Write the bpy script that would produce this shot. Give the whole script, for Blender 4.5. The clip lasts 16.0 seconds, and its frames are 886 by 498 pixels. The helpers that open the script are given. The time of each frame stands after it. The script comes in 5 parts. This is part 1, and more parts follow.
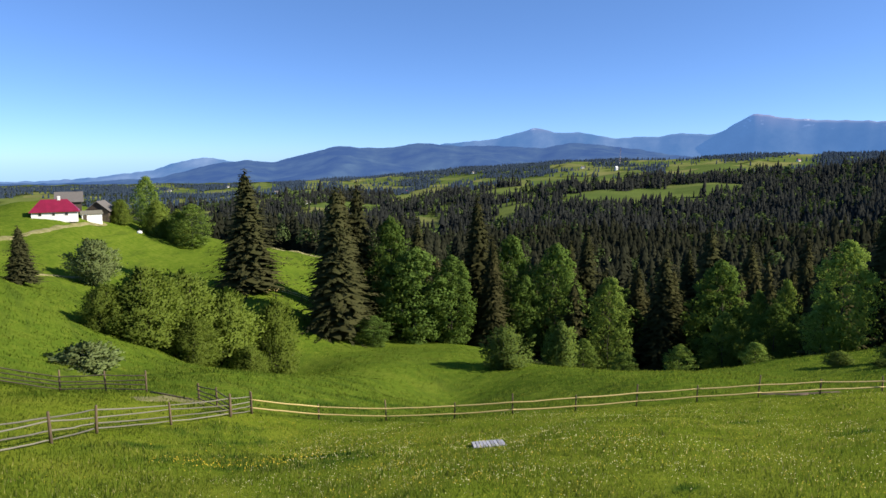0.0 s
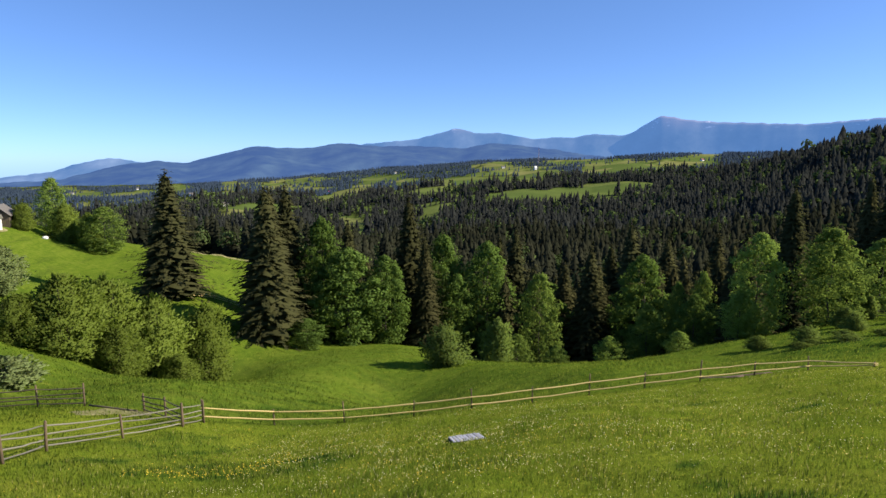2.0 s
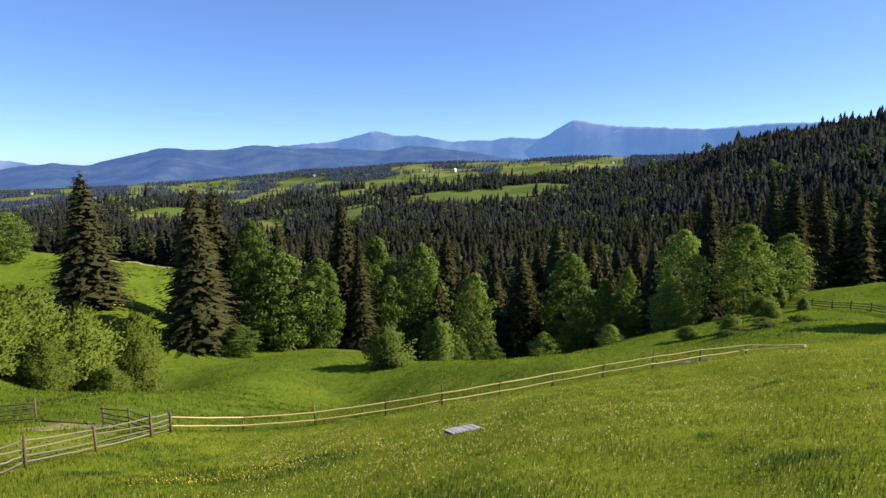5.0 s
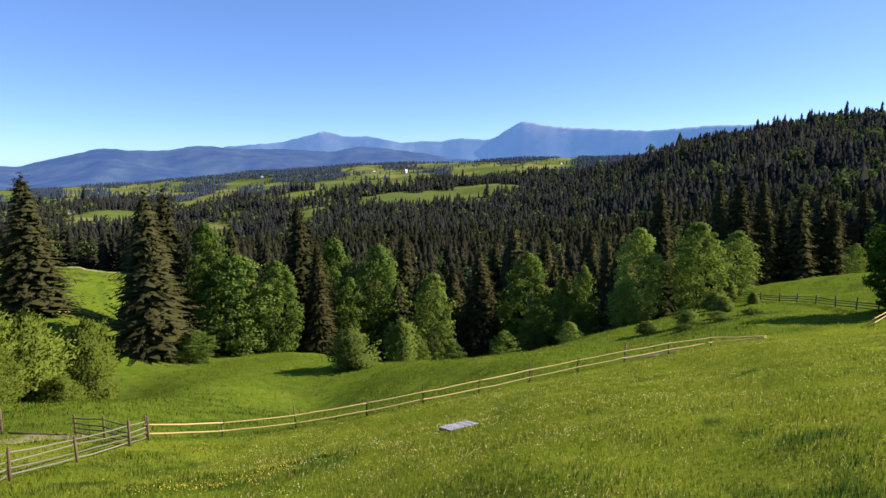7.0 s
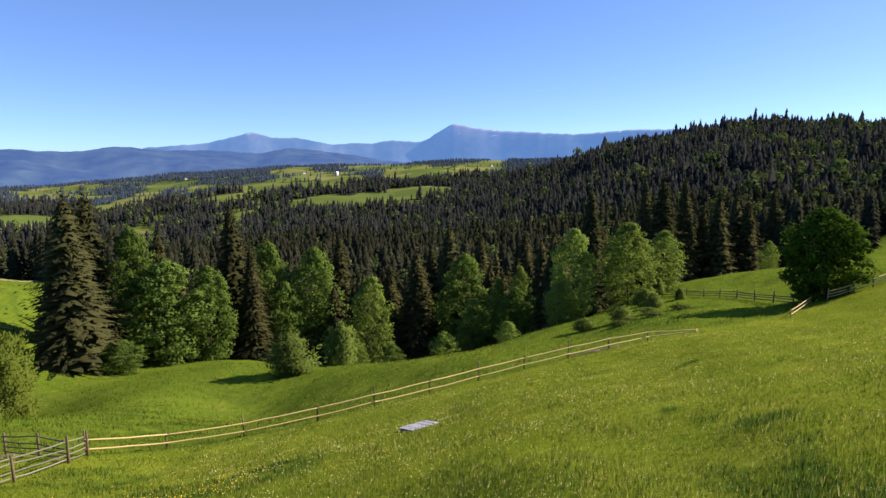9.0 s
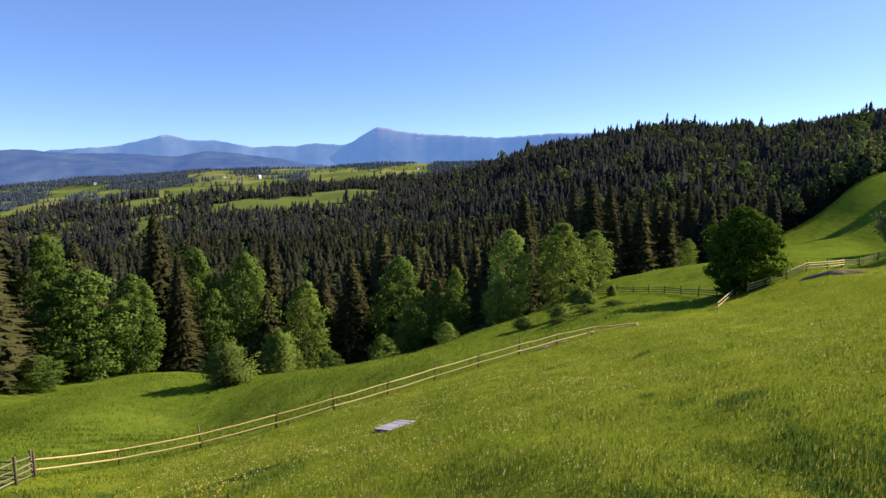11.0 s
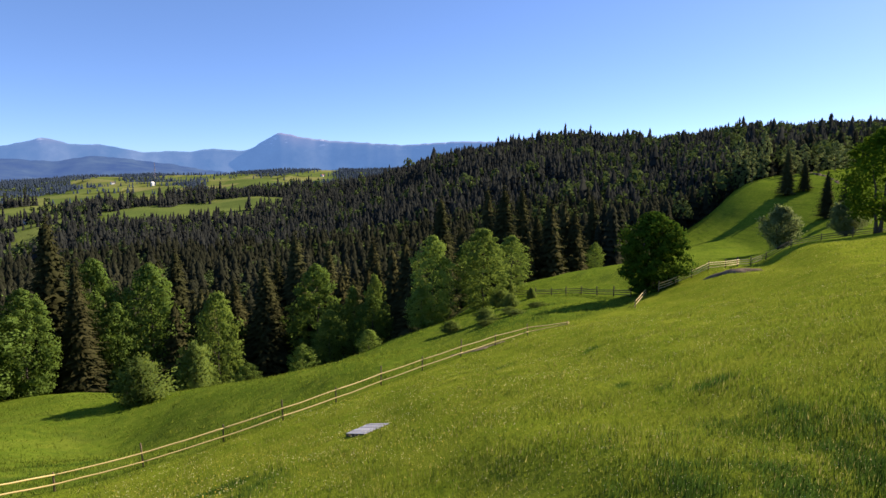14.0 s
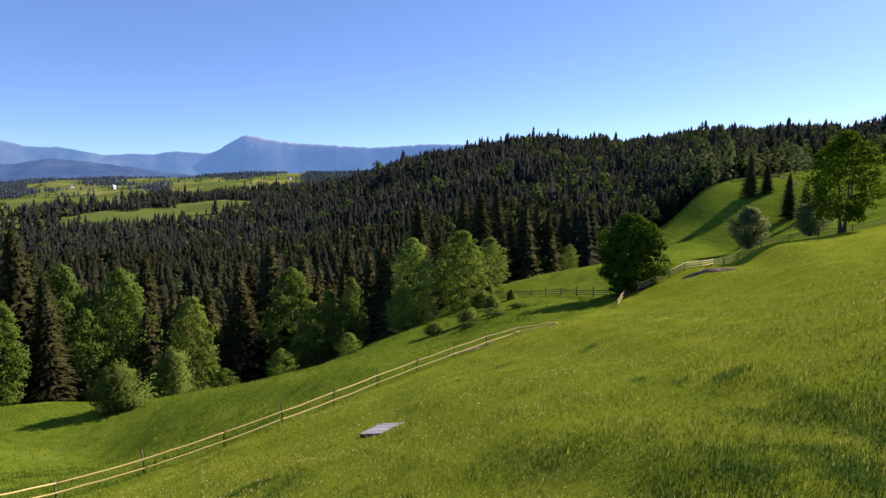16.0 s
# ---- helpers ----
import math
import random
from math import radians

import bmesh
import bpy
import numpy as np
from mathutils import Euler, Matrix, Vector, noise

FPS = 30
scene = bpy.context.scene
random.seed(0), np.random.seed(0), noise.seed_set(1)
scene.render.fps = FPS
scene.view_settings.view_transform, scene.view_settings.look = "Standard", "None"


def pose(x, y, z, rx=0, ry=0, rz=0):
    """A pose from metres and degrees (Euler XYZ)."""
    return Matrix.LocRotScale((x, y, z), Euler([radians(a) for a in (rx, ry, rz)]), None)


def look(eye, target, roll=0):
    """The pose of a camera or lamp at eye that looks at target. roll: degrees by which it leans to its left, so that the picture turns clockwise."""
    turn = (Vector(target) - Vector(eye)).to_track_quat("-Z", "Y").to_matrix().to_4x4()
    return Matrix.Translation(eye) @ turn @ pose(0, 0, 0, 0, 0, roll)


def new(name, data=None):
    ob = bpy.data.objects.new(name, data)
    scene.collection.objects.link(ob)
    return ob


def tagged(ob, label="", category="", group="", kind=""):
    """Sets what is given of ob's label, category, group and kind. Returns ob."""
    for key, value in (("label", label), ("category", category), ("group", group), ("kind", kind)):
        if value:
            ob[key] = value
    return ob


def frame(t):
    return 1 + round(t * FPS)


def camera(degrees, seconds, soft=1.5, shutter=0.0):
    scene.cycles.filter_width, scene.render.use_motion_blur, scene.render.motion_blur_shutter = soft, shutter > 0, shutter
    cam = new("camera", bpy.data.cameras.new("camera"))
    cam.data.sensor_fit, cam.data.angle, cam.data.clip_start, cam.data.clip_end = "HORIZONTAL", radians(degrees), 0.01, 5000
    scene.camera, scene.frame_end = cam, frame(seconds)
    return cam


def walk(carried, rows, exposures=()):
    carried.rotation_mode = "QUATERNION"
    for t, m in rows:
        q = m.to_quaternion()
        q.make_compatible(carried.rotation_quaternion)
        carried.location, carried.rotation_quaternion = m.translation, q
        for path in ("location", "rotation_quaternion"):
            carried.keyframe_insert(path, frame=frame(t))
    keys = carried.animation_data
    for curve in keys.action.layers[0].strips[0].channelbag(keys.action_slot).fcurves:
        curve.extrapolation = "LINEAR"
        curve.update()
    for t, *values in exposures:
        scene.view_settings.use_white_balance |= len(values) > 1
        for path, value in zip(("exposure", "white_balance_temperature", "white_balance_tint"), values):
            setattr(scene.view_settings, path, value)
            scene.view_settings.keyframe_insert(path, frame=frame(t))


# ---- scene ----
cam = camera(71.4, 16.0)
PATH = [
    (0, (-0.472, 0.953, -0.264), (-0.47, 2.932, -0.553), 0.1),
    (0.5, (-0.999, 1.019, -0.305), (-0.921, 2.996, -0.594), 0.1),
    (1, (-1.615, 1.098, -0.401), (-1.478, 3.072, -0.689), 0.1),
    (1.5, (-2.184, 1.145, -0.424), (-1.993, 3.115, -0.713), 0.0),
    (2, (-2.75, 1.097, -0.472), (-2.5, 3.06, -0.76), -0.0),
    (2.5, (-3.329, 1.027, -0.55), (-3.03, 2.984, -0.837), -0.0),
    (3, (-3.89, 0.981, -0.596), (-3.551, 2.932, -0.882), 0.1),
    (3.5, (-4.459, 0.956, -0.605), (-4.083, 2.9, -0.89), 0.1),
    (4, (-4.967, 0.958, -0.598), (-4.551, 2.894, -0.881), 0.0),
    (6.5, (-7.825, 1.34, -0.713), (-7.203, 3.22, -0.991), 0.1),
    (7, (-8.144, 1.402, -0.716), (-7.489, 3.271, -0.993), 0.0),
    (7.5, (-8.305, 1.348, -0.673), (-7.608, 3.202, -0.948), 0.0),
    (8, (-8.582, 1.431, -0.68), (-7.832, 3.265, -0.955), -0.0),
    (8.5, (-8.903, 1.559, -0.713), (-8.099, 3.37, -0.986), 0.0),
    (9, (-9.35, 1.575, -0.708), (-8.493, 3.362, -0.978), 0.1),
    (11.5, (-12.038, 2.349, -0.745), (-10.922, 3.988, -1.002), -0.0),
    (12, (-12.549, 2.613, -0.771), (-11.382, 4.217, -1.024), 0.1),
    (12.5, (-12.982, 2.935, -0.824), (-11.769, 4.506, -1.074), 0.1),
    (13, (-13.462, 3.06, -0.834), (-12.214, 4.604, -1.077), 0.3),
    (13.5, (-13.885, 3.224, -0.863), (-12.602, 4.739, -1.104), 0.3),
    (14, (-14.289, 3.431, -0.854), (-12.979, 4.924, -1.091), 0.2),
    (14.5, (-14.726, 3.719, -0.854), (-13.391, 5.19, -1.088), 0.1),
    (15, (-15.212, 3.964, -0.869), (-13.857, 5.416, -1.1), 0.1),
    (15.5, (-15.736, 4.134, -0.853), (-14.367, 5.575, -1.083), 0.1),
    (16, (-16.178, 4.419, -0.859), (-14.793, 5.844, -1.087), 0.1),
]
walk(cam, [(t, look(eye, target, roll)) for t, eye, target, roll in PATH], exposures=((0, 0.82, 6350, 12), (4, 0.98, 6600, 14), (7, 1.08, 6680, 17), (11.5, 1.07, 6850, 19), (16, 0.98, 6950, 18)))

# ---- light ----
SUN_AZ, SUN_EL = 100.0, 32.0          # degrees clockwise from +y, above the horizon
world = bpy.data.worlds.new("sky")
scene.world = world
world.use_nodes = True
wn = world.node_tree
sky = wn.nodes.new("ShaderNodeTexSky")
sky.sky_type, sky.sun_disc = "NISHITA", False
sky.sun_elevation, sky.sun_rotation = radians(SUN_EL), radians(SUN_AZ)
sky.altitude, sky.air_density, sky.dust_density, sky.ozone_density = 1500, 0.6, 0.7, 3.0
deep = wn.nodes.new("ShaderNodeMix")
deep.data_type, deep.blend_type = "RGBA", "MULTIPLY"
deep.inputs[0].default_value, deep.inputs[7].default_value = 1.0, (0.81, 0.96, 1.17, 1)
wn.links.new(sky.outputs[0], deep.inputs[6])
even = wn.nodes.new("ShaderNodeMix")
even.data_type = "RGBA"
even.inputs[0].default_value, even.inputs[7].default_value = 0.20, (1.35, 3.15, 6.3, 1)
wn.links.new(deep.outputs[2], even.inputs[6])
wn.links.new(even.outputs[2], wn.nodes["Background"].inputs[0])
wn.nodes["Background"].inputs[1].default_value = 0.092
sun = new("sun", bpy.data.lights.new("sun", "SUN"))
sun.data.energy, sun.data.angle, sun.data.color = 4.6, radians(0.53), (1.0, 0.91, 0.75)
sa, se = radians(SUN_AZ), radians(SUN_EL)
to_sun = Vector((math.sin(sa) * math.cos(se), math.cos(sa) * math.cos(se), math.sin(se)))
sun.matrix_world = look(to_sun * 300, (0, 0, 0))


# ---- materials ----
def nodes_of(name):
    m = bpy.data.materials.new(name)
    m.use_nodes = True
    t = m.node_tree
    return m, t, t.nodes["Principled BSDF"]


def add(t, kind, **sets):
    n = t.nodes.new(kind)
    for key, value in sets.items():
        if key == "noise":
            n.inputs["Scale"].default_value, n.inputs["Detail"].default_value, n.inputs["Roughness"].default_value = value
        elif key == "fac":
            n.inputs[0].default_value = value
    return n


def ramp(t, stops, source):
    r = t.nodes.new("ShaderNodeValToRGB")
    while len(r.color_ramp.elements) < len(stops):
        r.color_ramp.elements.new(0.5)
    for e, (at, col) in zip(r.color_ramp.elements, stops):
        e.position, e.color = at, (*col, 1)
    t.links.new(source, r.inputs[0])
    return r.outputs[0]


def mixed(t, a, b, fac, mode="MIX"):
    n = t.nodes.new("ShaderNodeMix")
    n.data_type, n.blend_type = "RGBA", mode
    for value, slot in ((a, 6), (b, 7), (fac, 0)):
        if isinstance(value, bpy.types.NodeSocket):
            t.links.new(value, n.inputs[slot])
        elif slot == 0:
            n.inputs[0].default_value = value
        else:
            n.inputs[slot].default_value = (*value, 1)
    return n.outputs[2]


def coords(t, scale=(1, 1, 1)):
    g = t.nodes.new("ShaderNodeTexCoord")
    m = t.nodes.new("ShaderNodeMapping")
    m.inputs["Scale"].default_value = scale
    t.links.new(g.outputs["Object"], m.inputs["Vector"])
    return m.outputs[0]


def noise_of(t, scale, detail=3.0, rough=0.55, vec=None):
    n = add(t, "ShaderNodeTexNoise", noise=(scale, detail, rough))
    if vec is not None:
        t.links.new(vec, n.inputs["Vector"])
    return n.outputs["Fac"]


def bump_to(t, bsdf, height, strength, dist):
    b = t.nodes.new("ShaderNodeBump")
    b.inputs["Strength"].default_value, b.inputs["Distance"].default_value = strength, dist
    t.links.new(height, b.inputs["Height"])
    t.links.new(b.outputs[0], bsdf.inputs["Normal"])


def leaf_material(name, dark, mid, light, through_col, trans=0.35, rough=0.55, clump=0.35, patchy=None):
    m, t, b = nodes_of(name)
    g = t.nodes.new("ShaderNodeNewGeometry")
    o = t.nodes.new("ShaderNodeObjectInfo")
    c = ramp(t, [(0.0, dark), (0.5, mid), (1.0, light)], g.outputs["Random Per Island"])
    n = noise_of(t, clump, 2.0, 0.5, coords(t))
    c = mixed(t, c, mid, n)
    if patchy:
        c = mixed(t, c, patchy, ramp(t, [(0.42, (0, 0, 0)), (0.62, (0.85, 0.85, 0.85))], noise_of(t, 0.55, 5.0, 0.65, coords(t))))
    h = t.nodes.new("ShaderNodeHueSaturation")
    mr = t.nodes.new("ShaderNodeMapRange")
    mr.inputs[3].default_value, mr.inputs[4].default_value = 0.75, 1.2
    t.links.new(o.outputs["Random"], mr.inputs[0])
    t.links.new(mr.outputs[0], h.inputs["Value"])
    t.links.new(c, h.inputs["Color"])
    t.links.new(h.outputs[0], b.inputs["Base Color"])
    b.inputs["Roughness"].default_value = rough
    b.inputs["Specular IOR Level"].default_value = 0.0
    tr = t.nodes.new("ShaderNodeBsdfTranslucent")
    tr.inputs[0].default_value = (*through_col, 1)
    mx = t.nodes.new("ShaderNodeMixShader")
    mx.inputs[0].default_value = trans
    t.links.new(b.outputs[0], mx.inputs[1])
    t.links.new(tr.outputs[0], mx.inputs[2])
    t.links.new(mx.outputs[0], t.nodes["Material Output"].inputs[0])
    return m


def wood_material(name, dark, light, scale=(30, 30, 3), rough=0.8, vary=(0.7, 1.25)):
    m, t, b = nodes_of(name)
    v = coords(t, scale)
    n = noise_of(t, 1.0, 5.0, 0.65, v)
    o = t.nodes.new("ShaderNodeObjectInfo")
    c = ramp(t, [(0.3, dark), (0.7, light)], n)
    h = t.nodes.new("ShaderNodeHueSaturation")
    mr = t.nodes.new("ShaderNodeMapRange")
    mr.inputs[3].default_value, mr.inputs[4].default_value = vary
    t.links.new(o.outputs["Random"], mr.inputs[0])
    t.links.new(mr.outputs[0], h.inputs["Value"])
    t.links.new(c, h.inputs["Color"])
    t.links.new(h.outputs[0], b.inputs["Base Color"])
    b.inputs["Roughness"].default_value = rough
    bump_to(t, b, n, 0.4, 0.01)
    return m


def plain_material(name, a, b_, scale, rough=0.7, metal=0.0, bump=0.2, gloss=0.5):
    m, t, b = nodes_of(name)
    b.inputs["Specular IOR Level"].default_value = gloss
    n = noise_of(t, scale, 4.0, 0.6, coords(t))
    c = ramp(t, [(0.3, a), (0.7, b_)], n)
    t.links.new(c, b.inputs["Base Color"])
    b.inputs["Roughness"].default_value, b.inputs["Metallic"].default_value = rough, metal
    bump_to(t, b, n, bump, 0.02)
    return m


def ground_material():
    m, t, b = nodes_of("meadow")
    at = t.nodes.new("ShaderNodeAttribute")
    at.attribute_name = "cover"
    sep = t.nodes.new("ShaderNodeSeparateColor")
    t.links.new(at.outputs["Color"], sep.inputs[0])
    v = coords(t)
    big = noise_of(t, 0.035, 4.0, 0.6, v)
    midn = noise_of(t, 0.25, 5.0, 0.65, v)
    fine = noise_of(t, 2.2, 6.0, 0.75, v)
    tiny = noise_of(t, 11.0, 4.0, 0.8, v)
    lush = ramp(t, [(0.25, (0.074, 0.124, 0.010)), (0.5, (0.135, 0.182, 0.014)), (0.78, (0.205, 0.226, 0.024))], fine)
    dry = ramp(t, [(0.25, (0.122, 0.162, 0.013)), (0.55, (0.195, 0.222, 0.022)), (0.8, (0.30, 0.285, 0.07))], tiny)
    near = mixed(t, lush, dry, ramp(t, [(0.38, (0, 0, 0)), (0.66, (1, 1, 1))], midn))
    streak = noise_of(t, 0.11, 7.0, 0.72, coords(t, (1, 1, 3)))
    smooth = ramp(t, [(0.36, (0.074, 0.120, 0.012)), (0.5, (0.100, 0.147, 0.015)), (0.64, (0.142, 0.175, 0.023))], streak)
    tuft = noise_of(t, 0.9, 6.0, 0.7, v)
    clumps = ramp(t, [(0.36, (0.056, 0.100, 0.010)), (0.5, (0.096, 0.146, 0.013)), (0.64, (0.155, 0.188, 0.023))], tuft)
    far = mixed(t, smooth, clumps, ramp(t, [(0.3, (0.35, 0.35, 0.35)), (0.7, (0.8, 0.8, 0.8))], midn))
    paths = noise_of(t, 0.5, 5.0, 0.6, coords(t, (0.12, 0.12, 2.6)))
    far = mixed(t, far, (0.048, 0.078, 0.012), ramp(t, [(0.50, (0, 0, 0)), (0.66, (0.55, 0.55, 0.55))], paths))
    grass = mixed(t, near, far, sep.outputs[1])
    soil = ramp(t, [(0.3, (0.020, 0.028, 0.010)), (0.7, (0.045, 0.055, 0.016))], fine)
    c = mixed(t, grass, soil, sep.outputs[0])
    rank = ramp(t, [(0.3, (0.025, 0.060, 0.008)), (0.7, (0.070, 0.125, 0.014))], tiny)
    c = mixed(t, c, rank, sep.outputs[2])
    fields = t.nodes.new("ShaderNodeTexVoronoi")
    fields.inputs["Scale"].default_value = 0.011
    t.links.new(v, fields.inputs["Vector"])
    hue = t.nodes.new("ShaderNodeSeparateColor")
    t.links.new(fields.outputs["Color"], hue.inputs[0])
    # Plots differ in tone; all are lifted paler to carry distance haze.
    hazy_fields = ramp(t, [(0.1, (0.100, 0.140, 0.034)), (0.5, (0.140, 0.172, 0.044)), (0.9, (0.205, 0.205, 0.068))], hue.outputs[0])
    hazy_fields = mixed(t, hazy_fields, soil, ramp(t, [(0.35, (0.30, 0.30, 0.30)), (0.6, (0, 0, 0))], noise_of(t, 0.02, 6.0, 0.7, v)))
    dist = t.nodes.new("ShaderNodeMath")
    dist.operation = "SUBTRACT"
    dist.inputs[0].default_value = 1.0
    t.links.new(sep.outputs[0], dist.inputs[1])
    far_open = t.nodes.new("ShaderNodeMath")
    far_open.operation = "MULTIPLY"
    t.links.new(dist.outputs[0], far_open.inputs[0])
    t.links.new(at.outputs["Alpha"], far_open.inputs[1])
    c = mixed(t, c, hazy_fields, far_open.outputs[0])
    t.links.new(c, b.inputs["Base Color"])
    b.inputs["Roughness"].default_value = 0.9
    b.inputs["Specular IOR Level"].default_value = 0.0
    ad = t.nodes.new("ShaderNodeMath")
    t.links.new(fine, ad.inputs[0])
    t.links.new(tiny, ad.inputs[1])
    bump_to(t, b, ad.outputs[0], 0.6, 0.12)
    return m


def distance_material(name, low, high, haze_glow, strength, scale, stone=None):
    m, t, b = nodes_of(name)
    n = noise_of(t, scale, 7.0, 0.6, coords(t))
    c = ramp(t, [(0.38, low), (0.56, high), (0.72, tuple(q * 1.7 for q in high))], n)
    if stone:
        place = t.nodes.new("ShaderNodeTexCoord")
        axes = t.nodes.new("ShaderNodeSeparateXYZ")
        t.links.new(place.outputs["Object"], axes.inputs[0])
        above = t.nodes.new("ShaderNodeMapRange")
        above.inputs[1].default_value, above.inputs[2].default_value = 180.0, 290.0
        t.links.new(axes.outputs[2], above.inputs[0])
        c = mixed(t, c, stone, above.outputs[0])
        fleck = ramp(t, [(0.60, (0, 0, 0)), (0.66, (0.7, 0.7, 0.7))], noise_of(t, 0.016, 4.0, 0.6, coords(t, (1, 1, 2.5))))
        c = mixed(t, c, mixed(t, c, (0.62, 0.62, 0.66), above.outputs[0]), fleck)
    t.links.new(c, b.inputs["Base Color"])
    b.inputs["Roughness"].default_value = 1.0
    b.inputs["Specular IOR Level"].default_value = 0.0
    # Air haze over the slopes is put in as even emission.
    b.inputs["Emission Color"].default_value = (*haze_glow, 1)
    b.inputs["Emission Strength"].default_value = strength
    return m


M_GROUND = ground_material()
M_GRASS = leaf_material("grass_blades", (0.112, 0.170, 0.016), (0.186, 0.236, 0.025), (0.380, 0.360, 0.095), (0.28, 0.36, 0.04), 0.3, 0.7, 0.4, (0.115, 0.205, 0.020))
M_RANK = leaf_material("rank_grass", (0.050, 0.105, 0.016), (0.080, 0.155, 0.022), (0.135, 0.215, 0.034), (0.08, 0.16, 0.03), 0.35, 0.6, 0.4)
M_MAPLE = leaf_material("maple_leaves", (0.058, 0.098, 0.020), (0.090, 0.143, 0.030), (0.132, 0.190, 0.046), (0.17, 0.26, 0.04), 0.30)
M_BIRCH = leaf_material("birch_leaves", (0.105, 0.162, 0.028), (0.150, 0.218, 0.042), (0.205, 0.270, 0.068), (0.25, 0.34, 0.06), 0.34)
M_WILLOW = leaf_material("willow_leaves", (0.118, 0.160, 0.026), (0.146, 0.194, 0.034), (0.178, 0.224, 0.050), (0.23, 0.31, 0.04), 0.40)
M_BUSH = leaf_material("bush_leaves", (0.075, 0.116, 0.024), (0.112, 0.162, 0.038), (0.155, 0.206, 0.058), (0.21, 0.28, 0.05), 0.42)
M_SILVER = leaf_material("silvery_leaves", (0.125, 0.165, 0.055), (0.170, 0.215, 0.078), (0.235, 0.280, 0.120), (0.25, 0.30, 0.11), 0.4)
M_ASH = leaf_material("ash_leaves", (0.030, 0.070, 0.007), (0.062, 0.125, 0.010), (0.110, 0.185, 0.018), (0.15, 0.25, 0.02), 0.3)
M_OAK = leaf_material("dark_broad_leaves", (0.016, 0.040, 0.006), (0.033, 0.070, 0.008), (0.075, 0.120, 0.014), (0.10, 0.17, 0.02), 0.2)
M_SPRUCE = leaf_material("spruce_needles", (0.026, 0.030, 0.013), (0.050, 0.052, 0.021), (0.100, 0.088, 0.038), (0.05, 0.06, 0.01), 0.12, 0.7)
M_SPRUCE_LIGHT = leaf_material("brownish_spruce_needles", (0.036, 0.042, 0.017), (0.070, 0.074, 0.029), (0.128, 0.114, 0.052), (0.10, 0.10, 0.03), 0.15, 0.7)
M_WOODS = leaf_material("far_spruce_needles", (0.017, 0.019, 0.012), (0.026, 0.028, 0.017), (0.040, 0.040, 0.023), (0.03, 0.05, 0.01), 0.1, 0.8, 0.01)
# Greyer and lighter than the valley needles, with some distance haze in the colour.
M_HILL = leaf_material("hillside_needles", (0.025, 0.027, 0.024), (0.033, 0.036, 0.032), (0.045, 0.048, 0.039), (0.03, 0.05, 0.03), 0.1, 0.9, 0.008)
# Leaves and needles tinted blue to carry the haze of distance.
M_HAZED_TREES = leaf_material("haze_blue_trees", (0.031, 0.047, 0.070), (0.040, 0.058, 0.084), (0.051, 0.070, 0.092), (0.03, 0.05, 0.04), 0.1, 0.9, 0.004)
M_WOODS_LEAF = leaf_material("far_leaves", (0.048, 0.070, 0.024), (0.070, 0.098, 0.033), (0.098, 0.130, 0.046), (0.10, 0.15, 0.04), 0.2, 0.8, 0.01)
M_BARK = wood_material("bark", (0.035, 0.028, 0.022), (0.11, 0.09, 0.07), (6, 6, 1.5), 0.95)
M_POLE = wood_material("peeled_pole", (0.40, 0.285, 0.095), (0.64, 0.49, 0.20), (25, 25, 25), 0.7, (0.88, 1.12))
M_POST = wood_material("weathered_post", (0.08, 0.055, 0.03), (0.22, 0.155, 0.09), (30, 30, 4), 0.9)
M_STAKE = wood_material("brown_stake", (0.13, 0.085, 0.045), (0.30, 0.21, 0.12), (30, 30, 4), 0.9)
M_GREYWOOD = wood_material("grey_weathered_wood", (0.10, 0.092, 0.062), (0.24, 0.222, 0.158), (25, 25, 25), 0.85)
M_DARKWOOD = wood_material("dark_weathered_wood", (0.035, 0.028, 0.02), (0.12, 0.09, 0.06), (25, 25, 25), 0.9)
M_BOARD = wood_material("silver_grey_board", (0.26, 0.25, 0.255), (0.50, 0.48, 0.485), (4, 40, 40), 0.75)
M_SHINGLE = wood_material("old_shingle", (0.08, 0.073, 0.068), (0.19, 0.17, 0.15), (8, 8, 8), 0.9)
M_PLASTER = plain_material("limewash", (0.66, 0.65, 0.62), (0.80, 0.79, 0.77), 1.5, 0.85)
M_REDROOF = plain_material("red_sheet_roof", (0.16, 0.006, 0.026), (0.23, 0.010, 0.040), 0.8, 0.45, 0.0, 0.05)
M_GLASS = plain_material("window_glass", (0.02, 0.03, 0.04), (0.04, 0.05, 0.06), 2.0, 0.1, 0.0, 0.0)
M_MUD = plain_material("bare_earth", (0.085, 0.064, 0.044), (0.200, 0.155, 0.108), 1.2, 0.95, 0.0, 0.8, 0.0)
M_TRACK = plain_material("dirt_track", (0.15, 0.15, 0.05), (0.27, 0.24, 0.12), 0.8, 0.95, 0.0, 0.5, 0.0)
M_YELLOW = plain_material("yellow_petals", (0.52, 0.36, 0.01), (0.66, 0.48, 0.02), 3.0, 0.6, 0.0, 0.0)
M_WHITE = plain_material("white_petals", (0.66, 0.62, 0.26), (0.84, 0.80, 0.46), 3.0, 0.6, 0.0, 0.0)
M_STRAW = leaf_material("straw_stalks", (0.26, 0.25, 0.07), (0.36, 0.33, 0.11), (0.48, 0.43, 0.17), (0.36, 0.34, 0.10), 0.3, 0.7)
M_STEM = plain_material("steel_mast", (0.35, 0.2, 0.2), (0.5, 0.45, 0.45), 1.0, 0.5, 0.5, 0.0)
# Both ranges emit blue for the haze in front of them.
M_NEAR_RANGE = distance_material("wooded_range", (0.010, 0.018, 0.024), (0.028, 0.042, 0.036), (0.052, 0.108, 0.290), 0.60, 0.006)
